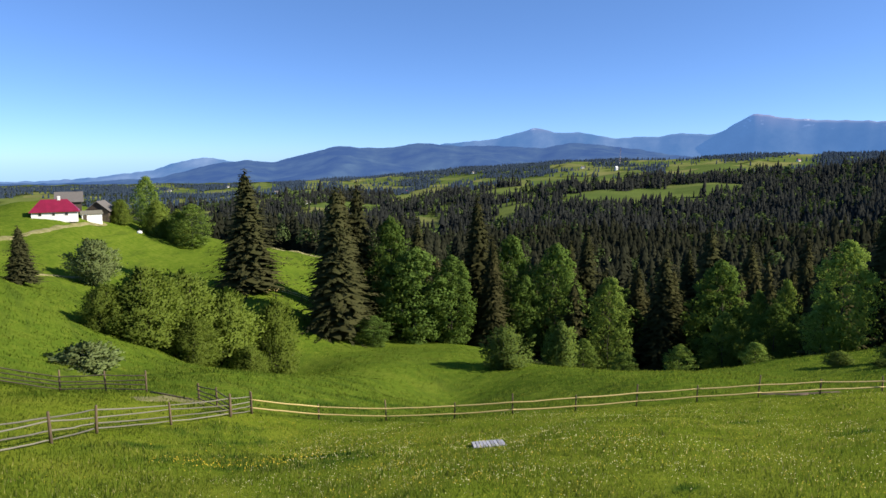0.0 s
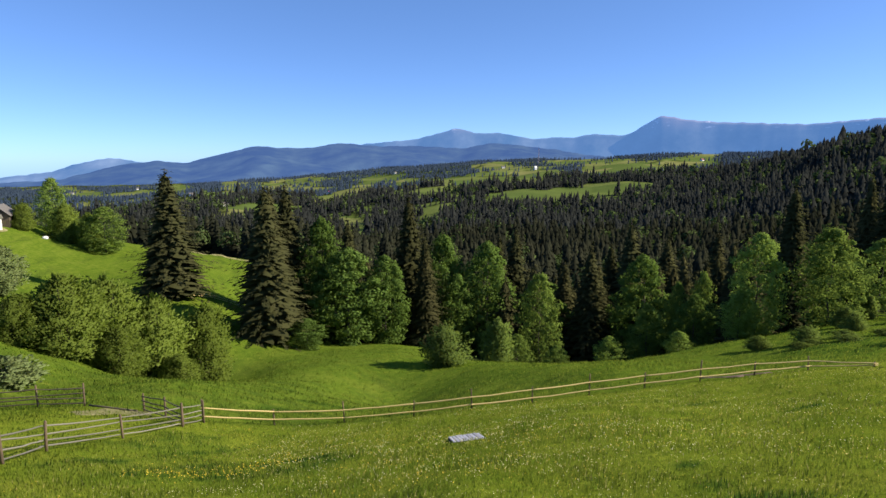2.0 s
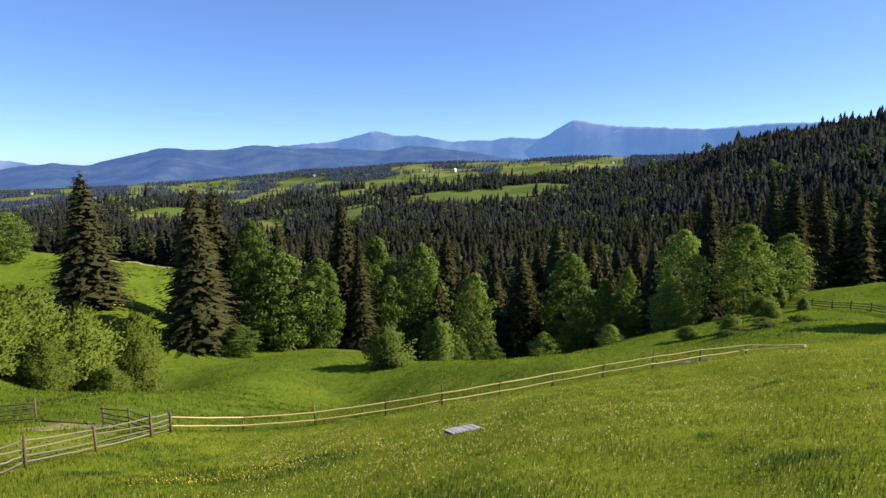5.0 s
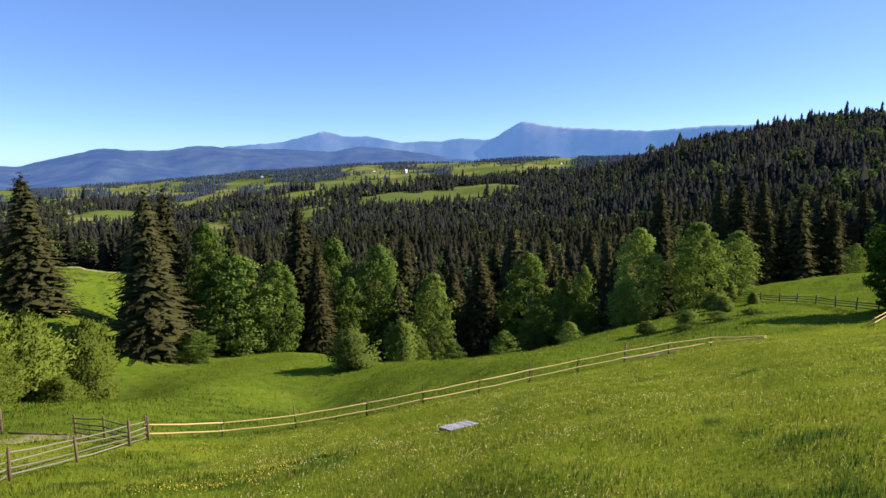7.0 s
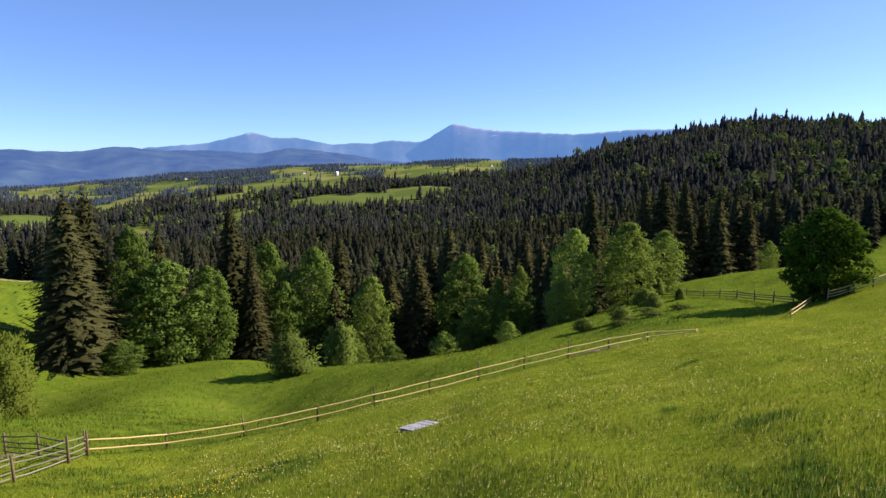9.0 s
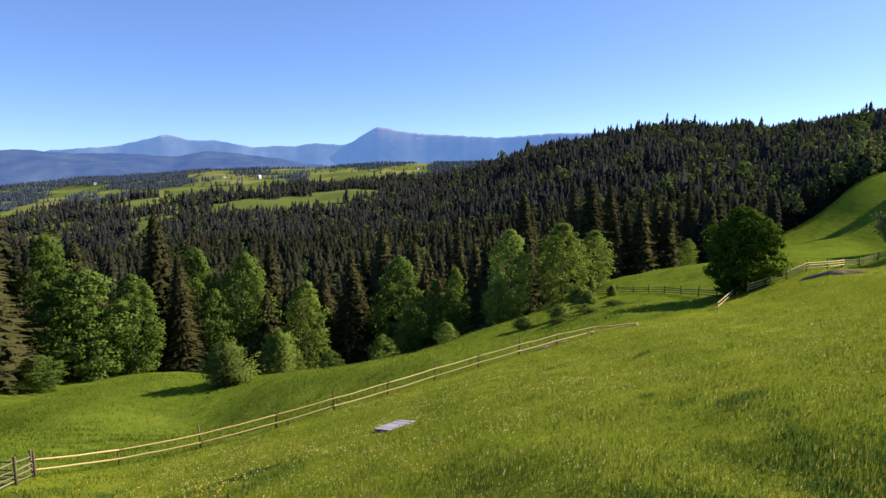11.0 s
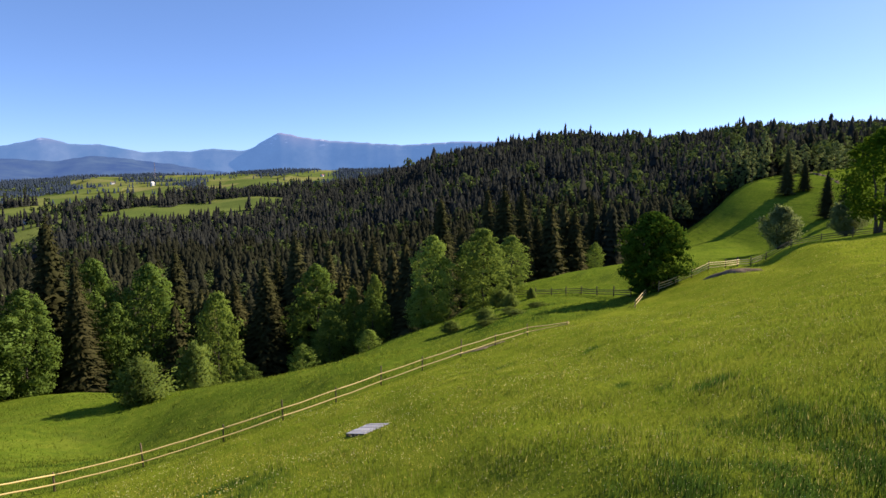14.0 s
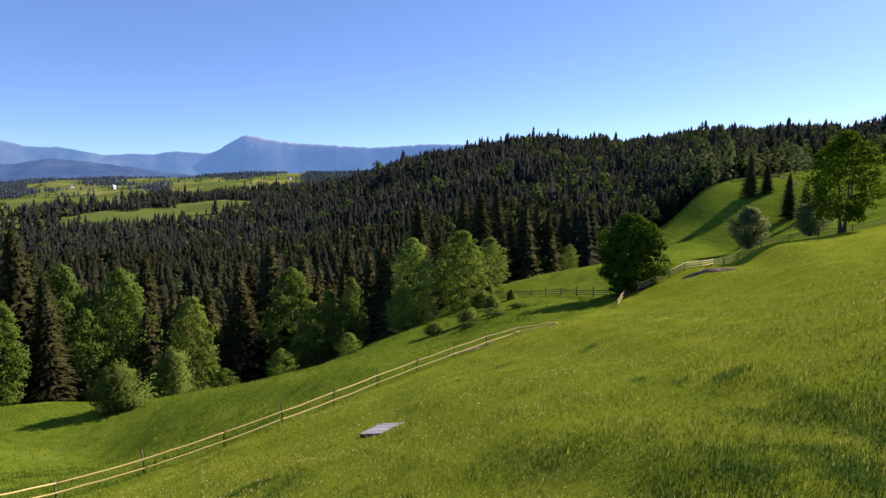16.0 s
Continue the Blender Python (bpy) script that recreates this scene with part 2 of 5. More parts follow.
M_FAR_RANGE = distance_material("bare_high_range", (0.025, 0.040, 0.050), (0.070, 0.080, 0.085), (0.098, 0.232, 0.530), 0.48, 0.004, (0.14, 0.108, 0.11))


# ---- building helpers ----
def mesh_of(name, verts, faces, mat, smooth=False):
    me = bpy.data.meshes.new(name)
    me.from_pydata([tuple(v) for v in verts] if not isinstance(verts, np.ndarray) else verts.tolist(), [],
                   faces if not isinstance(faces, np.ndarray) else faces.tolist())
    me.materials.append(mat)
    if smooth:
        me.polygons.foreach_set("use_smooth", [True] * len(me.polygons))
    me.update()
    return me


def part(name, bm, mat, parent, label=""):
    """One mesh object out of a bmesh or a mesh, under a thing or under a part."""
    if isinstance(bm, bmesh.types.BMesh):
        me = bpy.data.meshes.new(name)
        bm.to_mesh(me)
        bm.free()
        me.materials.append(mat)
    else:
        me = bm
    ob = new(name, me)
    ob.parent = parent
    return tagged(ob, label)


def tube(points, radii, sides=7, seed=0):
    """Vertices and faces of a round bar along the points."""
    pts = [Vector(p) for p in points]
    verts, faces = [], []
    for i, p in enumerate(pts):
        d = (pts[min(i + 1, len(pts) - 1)] - pts[max(i - 1, 0)]).normalized()
        a = d.cross(Vector((0, 0, 1)) if abs(d.z) < 0.9 else Vector((1, 0, 0))).normalized()
        b = d.cross(a)
        r = radii[i] if hasattr(radii, "__len__") else radii
        for k in range(sides):
            w = 2 * math.pi * k / sides
            verts.append(p + (a * math.cos(w) + b * math.sin(w)) * r)
    n = len(pts)
    for i in range(n - 1):
        for k in range(sides):
            k2 = (k + 1) % sides
            faces.append((i * sides + k, i * sides + k2, (i + 1) * sides + k2, (i + 1) * sides + k))
    faces.append(tuple(range(sides))[::-1])
    faces.append(tuple((n - 1) * sides + k for k in range(sides)))
    return verts, faces


def tubes(many):
    verts, faces = [], []
    for v, f in many:
        o = len(verts)
        verts += v
        faces += [tuple(i + o for i in q) for q in f]
    return verts, faces


def box(bm, x0, x1, y0, y1, z0, z1, bevel=0.0):
    made = bmesh.ops.create_cube(bm, size=1.0)["verts"]
    bmesh.ops.transform(bm, matrix=Matrix.Translation(((x0 + x1) / 2, (y0 + y1) / 2, (z0 + z1) / 2)) @ Matrix.Diagonal((x1 - x0, y1 - y0, z1 - z0, 1)), verts=made)
    if bevel:
        edges = list({e for v in made for e in v.link_edges})
        bmesh.ops.bevel(bm, geom=edges, offset=bevel, segments=1, affect="EDGES")
    return bm


# ---- the lie of the land: rings of heights round a point on the hillside ----
CX, CY = -6.0, -6.0
AZ = np.array([-120., -75, -50, -40, -31, -22, -13, -4, 5, 14, 23, 32, 41, 50, 58, 62, 65.5, 70, 79, 95, 130, 180])
RING_R, RING_Z = [], []


def ring(r, *heights):
    RING_R.append(r)
    RING_Z.append(heights)


ring(1, -2.6, -2.6, -2.6, -2.6, -2.6, -2.6, -2.6, -2.6, -2.6, -2.6, -2.6, -2.6, -2.6, -2.6, -2.6, -2.6, -2.6, -2.6, -2.6, -2.6, -2.6, -2.6)
ring(12, -3.9, -4.4, -4.7, -4.9, -5.2, -5.6, -6, -6.3, -6.4, -6.3, -5.9, -5.4, -4.9, -4.4, -3.9, -3.6, -3.4, -3.2, -3.1, -2.9, -2.9, -3.4)
ring(20, -4.6, -5.4, -6.1, -6.5, -7.1, -7.9, -8.5, -8.9, -9, -8.1, -8.1, -7.4, -6.7, -5.7, -4.9, -4.4, -4.1, -3.8, -3.5, -3.3, -3.3, -3.8)
ring(29, -4.9, -6.3, -7.5, -8.2, -9.2, -10.3, -11.4, -12, -11.9, -11.1, -10.1, -9.5, -8.6, -7.4, -6.2, -5.5, -5, -4.5, -3.9, -3.4, -3.2, -3.6)
ring(39, -4.3, -7, -9, -10.1, -11.5, -13, -14.5, -15.8, -15.4, -14.6, -13.1, -12.4, -10.6, -9.6, -7.9, -6.8, -6, -5.3, -4.3, -3.2, -2.1, -2.2)
ring(50, -0.8, -6.6, -10.3, -12, -14.1, -15.8, -17.1, -18.8, -19.2, -17.9, -16.8, -15, -13, -11.6, -9.8, -8.5, -7.4, -6.4, -4.4, -2, 1.6, 3.6)
ring(64, 3.3, -5.4, -10.8, -12.9, -16, -19.8, -20, -22.6, -24.4, -22.8, -19.7, -18.3, -16, -14.7, -12.1, -10.2, -8.8, -8.4, -4.7, -0.3, 5.3, 8)
ring(84, 5, -2.8, -9.2, -12.5, -16.7, -23.2, -27.1, -28.4, -31.6, -27.5, -25.3, -23.6, -19.5, -17.6, -13.4, -12.2, -9.7, -9, -5.3, 0.3, 7, 9.3)
ring(110, 7.2, -0.5, -7.5, -11.9, -18.2, -27.6, -37, -34.5, -34.4, -34.9, -34.1, -28.5, -23.3, -19.8, -15.7, -15.3, -11.7, -10.2, -6.9, -0.1, 8.1, 11.2)
ring(145, 10.6, 0.7, -7.6, -13, -22.1, -30.4, -32.7, -41.6, -43.1, -47.9, -47.5, -41.3, -28.7, -22.3, -19, -18.4, -16.2, -12.9, -6.7, 1.3, 11.8, 16.5)
ring(190, 13.8, -1, -11.3, -16, -20.4, -29.4, -33.1, -48.5, -55.9, -57.1, -55.9, -50, -40, -31.4, -25.1, -23.5, -22, -16.3, -6.2, 4.3, 18, 25.9)
ring(255, 13, -7, -21, -24, -15, -27, -36.5, -46, -60, -62, -61, -58, -52, -44, -31, -28, -27, -18, -4, 9, 22, 26)
ring(350, 7, -16, -35, -41, -42, -47, -52, -61, -67, -67, -66, -63, -57, -52, -37, -25, -7, -2, 5, 13, 24, 23)
ring(500, 1, -30, -54, -63, -71, -82, -81, -79, -75, -70, -70, -64, -50, -38, -40, -31, -5, 5, 10, 12, 25, 24)
ring(720, 1, -41, -70, -81, -90, -93, -87, -82, -70, -62, -66, -53, -15, 3, 0, 9, 14, 23, 25, 30, 39, 35)
ring(1000, 6, -43, -77, -88, -94, -90, -69, -71, -56, -47, -41, -27, 18, 48, 44, 47, 55, 56, 58, 53, 58, 57)
ring(1500, 0, -56, -85, -85, -83, -87, -67, -72, -47, -28, -13, -14, 9, 26, 19, 24, 33, 23, 51, 65, 71, 55)
ring(2300, -18, -73, -98, -97, -97, -102, -88, -62, -29, -10, 3, 15, 18, 4, 0, 1, 0, 1, 32, 56, 63, 39)
ring(3500, -45, -93, -120, -131, -133, -130, -123, -109, -77, -36, -16, -6, -7, -12, -15, -29, -30, -19, 6, 27, 33, 7)
ring(5000, -79, -123, -154, -170, -175, -171, -164, -146, -111, -66, -32, -16, -15, -26, -42, -55, -56, -44, -26, -13, -12, -35)
LOG_R = np.log(np.array(RING_R) + 6)
TABLE = np.array(RING_Z, float)
AZ_LOOP = np.concatenate([AZ[-2:] - 360, AZ, AZ[:2] + 360])
ROW_EYE, COL_EYE = np.eye(len(RING_R)), np.eye(len(AZ))
COL_LOOP = np.vstack([COL_EYE[-2:], COL_EYE, COL_EYE[:2]])


def blend(xs, v, x):
    m = np.empty_like(v)
    m[1:-1] = (v[2:] - v[:-2]) / (xs[2:] - xs[:-2])[:, None]
    m[0], m[-1] = (v[1] - v[0]) / (xs[1] - xs[0]), (v[-1] - v[-2]) / (xs[-1] - xs[-2])
    i = np.clip(np.searchsorted(xs, x) - 1, 0, len(xs) - 2)
    h = xs[i + 1] - xs[i]
    s = np.clip((x - xs[i]) / h, 0, 1)
    a, b, c, d = 2 * s**3 - 3 * s**2 + 1, s**3 - 2 * s**2 + s, -2 * s**3 + 3 * s**2, s**3 - s**2
    return a[:, None] * v[i] + (b * h)[:, None] * m[i] + c[:, None] * v[i + 1] + (d * h)[:, None] * m[i + 1]


def wave(x, y, size, seed):
    """Smooth, cheap unevenness between about -1 and 1."""
    r = np.random.RandomState(seed)
    out = 0
    for k in range(7):
        w, p = r.uniform(0, 2 * math.pi), r.uniform(0, 6.28)
        f = 2 * math.pi / (size * r.uniform(0.6, 1.7))
        out = out + np.sin((x * math.cos(w) + y * math.sin(w)) * f + p)
    return out / 3.2


def land(x, y):
    x, y = np.atleast_1d(np.asarray(x, float)), np.atleast_1d(np.asarray(y, float))
    shape = x.shape
    x, y = x.ravel(), y.ravel()
    dx, dy = x - CX, y - CY
    r = np.hypot(dx, dy)
    wr = blend(LOG_R, ROW_EYE, np.log(r + 6))
    wa = blend(AZ_LOOP, COL_LOOP, np.degrees(np.arctan2(dx, dy)))
    z = np.einsum("ki,ij,kj->k", wr, TABLE, wa)
    z = z + 0.05 * wave(x, y, 3.0, 5) + 0.10 * wave(x, y, 9.0, 6) * np.clip(r / 60, 0.3, 1)
    z = z + wave(x, y, 160.0, 7) * 3.0 * np.clip((r - 350) / 500, 0, 1) + wave(x, y, 420.0, 8) * 4.0 * np.clip((r - 700) / 900, 0, 1)
    z = z + (0.32 * wave(x, y, 11.0, 9) + 0.16 * wave(x, y, 5.0, 10)) * np.clip((r - 120) / 120, 0, 1)
    return z.reshape(shape)


def h(x, y):
    return float(land(x, y)[0])


# ---- what covers the land ----
WOOD_EDGE = [(-14, 150), (-2, 150), (8, 144), (20, 136), (38, 126), (50, 104), (62, 97), (76, 99), (92, 116), (118, 116),
             (135, 118), (165, 122), (200, 130), (237, 141), (249, 148), (264, 156), (286, 163), (304, 166), (323, 166), (344, 164), (385, 140), (440, 112), (500, 75), (700, 60), (1500, -200),
             (2500, 1500), (600, 950), (350, 690), (180, 590), (60, 520), (-60, 500), (-220, 540), (-300, 430), (-120, 330), (-52, 300), (-25, 225), (-14, 178)]


def inside(x, y, poly):
    res = np.zeros(np.shape(x), bool)
    for (x0, y0), (x1, y1) in zip(poly, poly[1:] + poly[:1]):
        cross = ((y0 > y) != (y1 > y)) & (x < (x1 - x0) * (y - y0) / (y1 - y0 + 1e-9) + x0)
        res ^= cross
    return res


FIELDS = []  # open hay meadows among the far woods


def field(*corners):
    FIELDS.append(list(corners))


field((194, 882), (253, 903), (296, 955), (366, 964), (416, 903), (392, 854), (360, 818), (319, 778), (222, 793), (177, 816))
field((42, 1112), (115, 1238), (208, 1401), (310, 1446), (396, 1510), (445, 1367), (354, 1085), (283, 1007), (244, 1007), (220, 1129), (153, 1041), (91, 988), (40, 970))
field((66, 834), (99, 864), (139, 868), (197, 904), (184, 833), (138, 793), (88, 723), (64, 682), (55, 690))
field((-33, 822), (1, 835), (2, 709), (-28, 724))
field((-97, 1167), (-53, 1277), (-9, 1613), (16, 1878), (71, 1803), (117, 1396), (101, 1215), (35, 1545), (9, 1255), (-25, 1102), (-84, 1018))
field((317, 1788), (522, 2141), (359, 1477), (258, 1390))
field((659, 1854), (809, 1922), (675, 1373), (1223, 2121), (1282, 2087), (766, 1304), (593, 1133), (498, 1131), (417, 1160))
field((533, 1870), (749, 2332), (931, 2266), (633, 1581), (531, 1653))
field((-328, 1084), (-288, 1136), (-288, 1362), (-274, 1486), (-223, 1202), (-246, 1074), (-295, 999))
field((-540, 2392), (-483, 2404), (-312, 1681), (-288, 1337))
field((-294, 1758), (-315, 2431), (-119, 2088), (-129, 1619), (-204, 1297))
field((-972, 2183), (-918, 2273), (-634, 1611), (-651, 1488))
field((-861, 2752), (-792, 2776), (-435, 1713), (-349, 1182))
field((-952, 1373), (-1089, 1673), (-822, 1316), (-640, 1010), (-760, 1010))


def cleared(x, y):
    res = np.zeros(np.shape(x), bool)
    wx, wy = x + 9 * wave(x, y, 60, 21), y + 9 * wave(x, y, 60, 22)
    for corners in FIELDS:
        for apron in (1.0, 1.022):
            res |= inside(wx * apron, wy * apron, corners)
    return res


def wooded(x, y):
    x, y = np.asarray(x, float), np.asarray(y, float)
    r = np.hypot(x, y)
    near = inside(x + 2.5 * wave(x, y, 25, 31), y + 2.5 * wave(x, y, 25, 32), WOOD_EDGE)
    open_land = np.clip((32 - np.degrees(np.arctan2(x, y))) / 6, 0, 1)
    far = (r > 500) & (wave(x, y, 260, 41) + 0.6 * wave(x, y, 90, 42) > -0.70 + 0.1 * open_land + np.clip((r - 1300) / 1500, 0, 0.25) * open_land) & ~((x < -300) & (y < 350)) & (y > -100)
    hedge = (np.abs(wave(x, y, 210, 23)) < 0.05) & (r > 700)
    glade = (r > 330) & (wave(x, y, 48, 43) + 0.4 * wave(x, y, 17, 44) > 1.15)
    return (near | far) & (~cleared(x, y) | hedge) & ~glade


def build_ground():
    az = np.concatenate([np.arange(-54, 97, 0.6), np.arange(97, 306, 4.0)])
    rr = np.concatenate([[0.5], np.geomspace(1.5, 4950, 300)])
    a, r = np.meshgrid(np.radians(az), rr)
    x, y = CX + r * np.sin(a), CY + r * np.cos(a)
    z = land(x, y)
    n, m = x.shape
    verts = np.stack([x, y, z], -1).reshape(-1, 3)
    i, j = np.meshgrid(np.arange(n - 1), np.arange(m), indexing="ij")
    j2 = (j + 1) % m
    faces = np.stack([i * m + j, (i + 1) * m + j, (i + 1) * m + j2, i * m + j2], -1).reshape(-1, 4)
    faces = [tuple(f) for f in faces.tolist()] + [tuple(range(m))]
    me = mesh_of("ground", verts, faces, M_GROUND, True)
    col = me.color_attributes.new("cover", "FLOAT_COLOR", "POINT")
    data = np.zeros((len(verts), 4), np.float32)
    # alpha: rises with distance, brings in the haze-paled field colours
    data[:, 3] = np.clip((np.hypot(x, y).ravel() - 500) / 150, 0, 1)
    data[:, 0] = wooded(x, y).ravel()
    line = np.interp(x, [-60, -14, 0, 14, 25, 37, 45, 57, 63, 80, 100, 121, 200], [44, 41, 42, 42, 41.8, 42.2, 44, 46, 46.6, 43.7, 42, 28, -10])
    data[:, 1] = np.clip((y - line) / 3.0 + 0.5, 0, 1).ravel()
    data[:, 2] = rank_patch(x, y).ravel()
    col.data.foreach_set("color", data.ravel())
    ob = new("ground", me)
    return tagged(ob, "green flowering hillside meadow falling to a wooded valley", "ground", kind="structure")


RANK = [(48.0, 60.0, 6.0, 2.0), (56.5, 61.5, 4.5, 1.6), (43.0, 53.0, 2.5, 3.0), (-4.7, 31.2, 0.9, 0.5), (-13.7, 26.6, 1.3, 0.6), (15.3, 30.7, 1.0, 0.5), (-8.9, 49, 2.6, 1.0), (-6.5, 57, 3.6, 1.2), (5.7, 16.0, 0.7, 0.3), (5.4, 14.1, 0.6, 0.3), (-6.0, 27.3, 2.4, 0.8), (2, 47.0, 6, 1.2), (16.5, 25.0, 1.0, 0.5), (6, 12.5, 1.2, 0.5)]

LUSH = [(-0.3, 7.4, 6.2, 4.6), (-8.5, 25.0, 7.0, 3.0), (-12.5, 33.0, 3.5, 4.5)]


def rank_patch(x, y):
    out = np.zeros(np.shape(x))
    for px, py, a, b in RANK:
        d = ((x - px) / a) ** 2 + ((y - py) / b) ** 2 + 0.5 * wave(x, y, 1.7, 51)
        out = np.maximum(out, np.clip(1.3 - d, 0, 1))
    for px, py, a, b in LUSH:
        d = ((x - px) / a) ** 2 + ((y - py) / b) ** 2 + 0.45 * wave(x, y, 2.6, 52)
        out = np.maximum(out, np.clip(1.2 - d, 0, 1) * np.clip(0.42 + 0.45 * wave(x, y, 1.3, 53) + 0.3 * wave(x, y, 3.4, 54), 0, 1))
    return out


ground = build_ground()


# ---- trees ----
def cards(c, nrm, size, rng, slim=0.62):
    """Small leaf-shaped rhombs at c, facing nrm."""
    n = len(c)
    nrm = nrm / np.maximum(np.linalg.norm(nrm, axis=1), 1e-6)[:, None]
    t = np.cross(nrm, rng.normal(size=(n, 3)))
    t /= np.maximum(np.linalg.norm(t, axis=1), 1e-6)[:, None]
    b = np.cross(nrm, t)
    s = (size * rng.uniform(0.6, 1.3, n))[:, None]
    bend = nrm * s * 0.18
    v = np.stack([c - t * s - bend, c - b * s * slim + bend, c + t * s - bend, c + b * s * slim + bend], 1).reshape(-1, 3)
    f = np.arange(4 * n).reshape(n, 4)
    return v, f


def feathers(c, nrm, tan, length, rng, slim=0.32):
    """Narrow sprays at c, lying along tan."""
    n = len(c)
    t = tan / np.maximum(np.linalg.norm(tan, axis=1), 1e-6)[:, None]
    b = np.cross(nrm, t)
    b /= np.maximum(np.linalg.norm(b, axis=1), 1e-6)[:, None]
    s = (length * rng.uniform(0.7, 1.3, n))[:, None]
    v = np.stack([c - t * s * 0.5, c - b * s * slim - t * s * 0.05, c + t * s * 0.75, c + b * s * slim - t * s * 0.05], 1).reshape(-1, 3)
    return v, np.arange(4 * n).reshape(n, 4)


def soft_mesh(name, v, f, mat, nrm, times=4):
    """Leaves shaded by the rounding of the bough that bears them."""
    me = mesh_of(name, v, f, mat, True)
    nrm = nrm / np.maximum(np.linalg.norm(nrm, axis=1), 1e-6)[:, None]
    me.normals_split_custom_set_from_vertices(np.repeat(nrm, times, 0).tolist())
    return me


def skirts(rng, foot, tall, wide, tiers, points, lift=0.35):
    """Conifers as stacked ragged skirts of boughs, one island a tree: vertices, triangles, normals."""
    n, m = len(foot), 2 * points
    i = np.arange(tiers)
    low = (i / tiers) ** 0.95 * 0.95
    top = np.minimum(1.0, low + 1.9 / tiers)
    apex = np.zeros((n, tiers, 3))
    apex[:, :, 2] = tall[:, None] * top
    apex[:, :, :2] = rng.normal(scale=0.02, size=(n, tiers, 2)) * wide[:, None, None] * (1 - top)[None, :, None]
    a = np.arange(m) * 2 * math.pi / m + rng.uniform(0, 6.28, (n, tiers, 1)) + rng.uniform(-0.12, 0.12, (n, tiers, m))
    tip = np.where(np.arange(m) % 2 == 0, 1.0, 0.72) * rng.uniform(0.72, 1.22, (n, tiers, m))
    r = wide[:, None, None] * ((1 - low) ** 0.8 * 1.0 + 0.04)[None, :, None] * tip
    z = tall[:, None, None] * (low[None, :, None] + 0.25 / tiers * rng.uniform(-1, 1, (n, tiers, m)) + np.where(np.arange(m) % 2 == 0, 0.0, 0.35 / tiers))
    rim = np.stack([r * np.cos(a), r * np.sin(a), z], -1)
    v = np.concatenate([apex[:, :, None], rim], 2) + foot[:, None, None, :]
    nrm = np.concatenate([np.broadcast_to(np.array([0, 0, 1.0]), (n, tiers, 1, 3)), np.stack([np.cos(a), np.sin(a), np.full(a.shape, lift)], -1) + rng.normal(scale=0.3, size=(n, tiers, m, 3))], 2)
    base = np.arange(n * tiers)[:, None] * (m + 1)
    k = np.arange(m)
    f = np.stack([base + 0 * k, base + 1 + k, base + 1 + (k + 1) % m], -1).reshape(-1, 3)
    joint = (np.arange(n)[:, None] * tiers + np.arange(tiers - 1)[None]).ravel() * (m + 1)
    link = np.stack([joint, joint + m + 1, joint + 1], -1)
    return v.reshape(-1, 3), np.vstack([f, link]), nrm.reshape(-1, 3)


def crown_of(rng, height, width, low, lobes, per, leaf, taper, droop=0.0, lean=0.35):
    """Leaves on many overlapping boughs; low: where the crown begins; taper: 0 round, 1 pointed."""
    cs, ns, ds = [], [], []
    for k in range(lobes):
        u = (k + rng.uniform(0, 1)) / lobes
        z = low + (1 - low) * u
        w = math.sin(math.pi * min(1, 0.16 + 0.84 * u ** (0.75 + 0.5 * (1 - taper)))) ** 0.7 if taper < 0.5 else (1 - u) ** 0.75 * 0.95 + 0.08
        a = k * 2.399 + rng.uniform(-0.5, 0.5)
        rad = width / 2 * w * math.sqrt(rng.uniform(0.12, 0.95))
        size = width * rng.uniform(0.07, 0.165) * (0.6 + 0.4 * w)
        centre = np.array([math.cos(a) * rad, math.sin(a) * rad, height * z - size * 0.3])
        n = int(per * rng.uniform(0.6, 1.3))
        d = rng.normal(size=(n, 3))
        d /= np.linalg.norm(d, axis=1)[:, None]
        d[:, 2] = d[:, 2] * 0.9 + 0.15
        p = centre + d * (size * rng.uniform(0.55, 1.12, n) * np.array([1.0])).reshape(-1, 1) * np.array([1.12, 1.12, 0.68])
        p[:, 2] -= droop * rng.uniform(0, 1, n) ** 2 * size
        cs.append(p)
        ds.append(d)
        ns.append(d + lean * rng.normal(size=(n, 3)) + np.array([0, 0, 0.25]))
    c, nrm = np.vstack(cs), np.vstack(ns)
    c[:, 2] = np.maximum(c[:, 2], 0.15)
    v, f = cards(c, nrm, leaf, rng)
    whole = c - np.array([0, 0, height * (low + 1) / 2])
    whole = whole / np.array([width / 2, width / 2, height * 0.5])
    return v, f, np.vstack(ds) * 0.9 + whole * 0.40 + 0.45 * nrm + np.array([0, 0, 0.05])


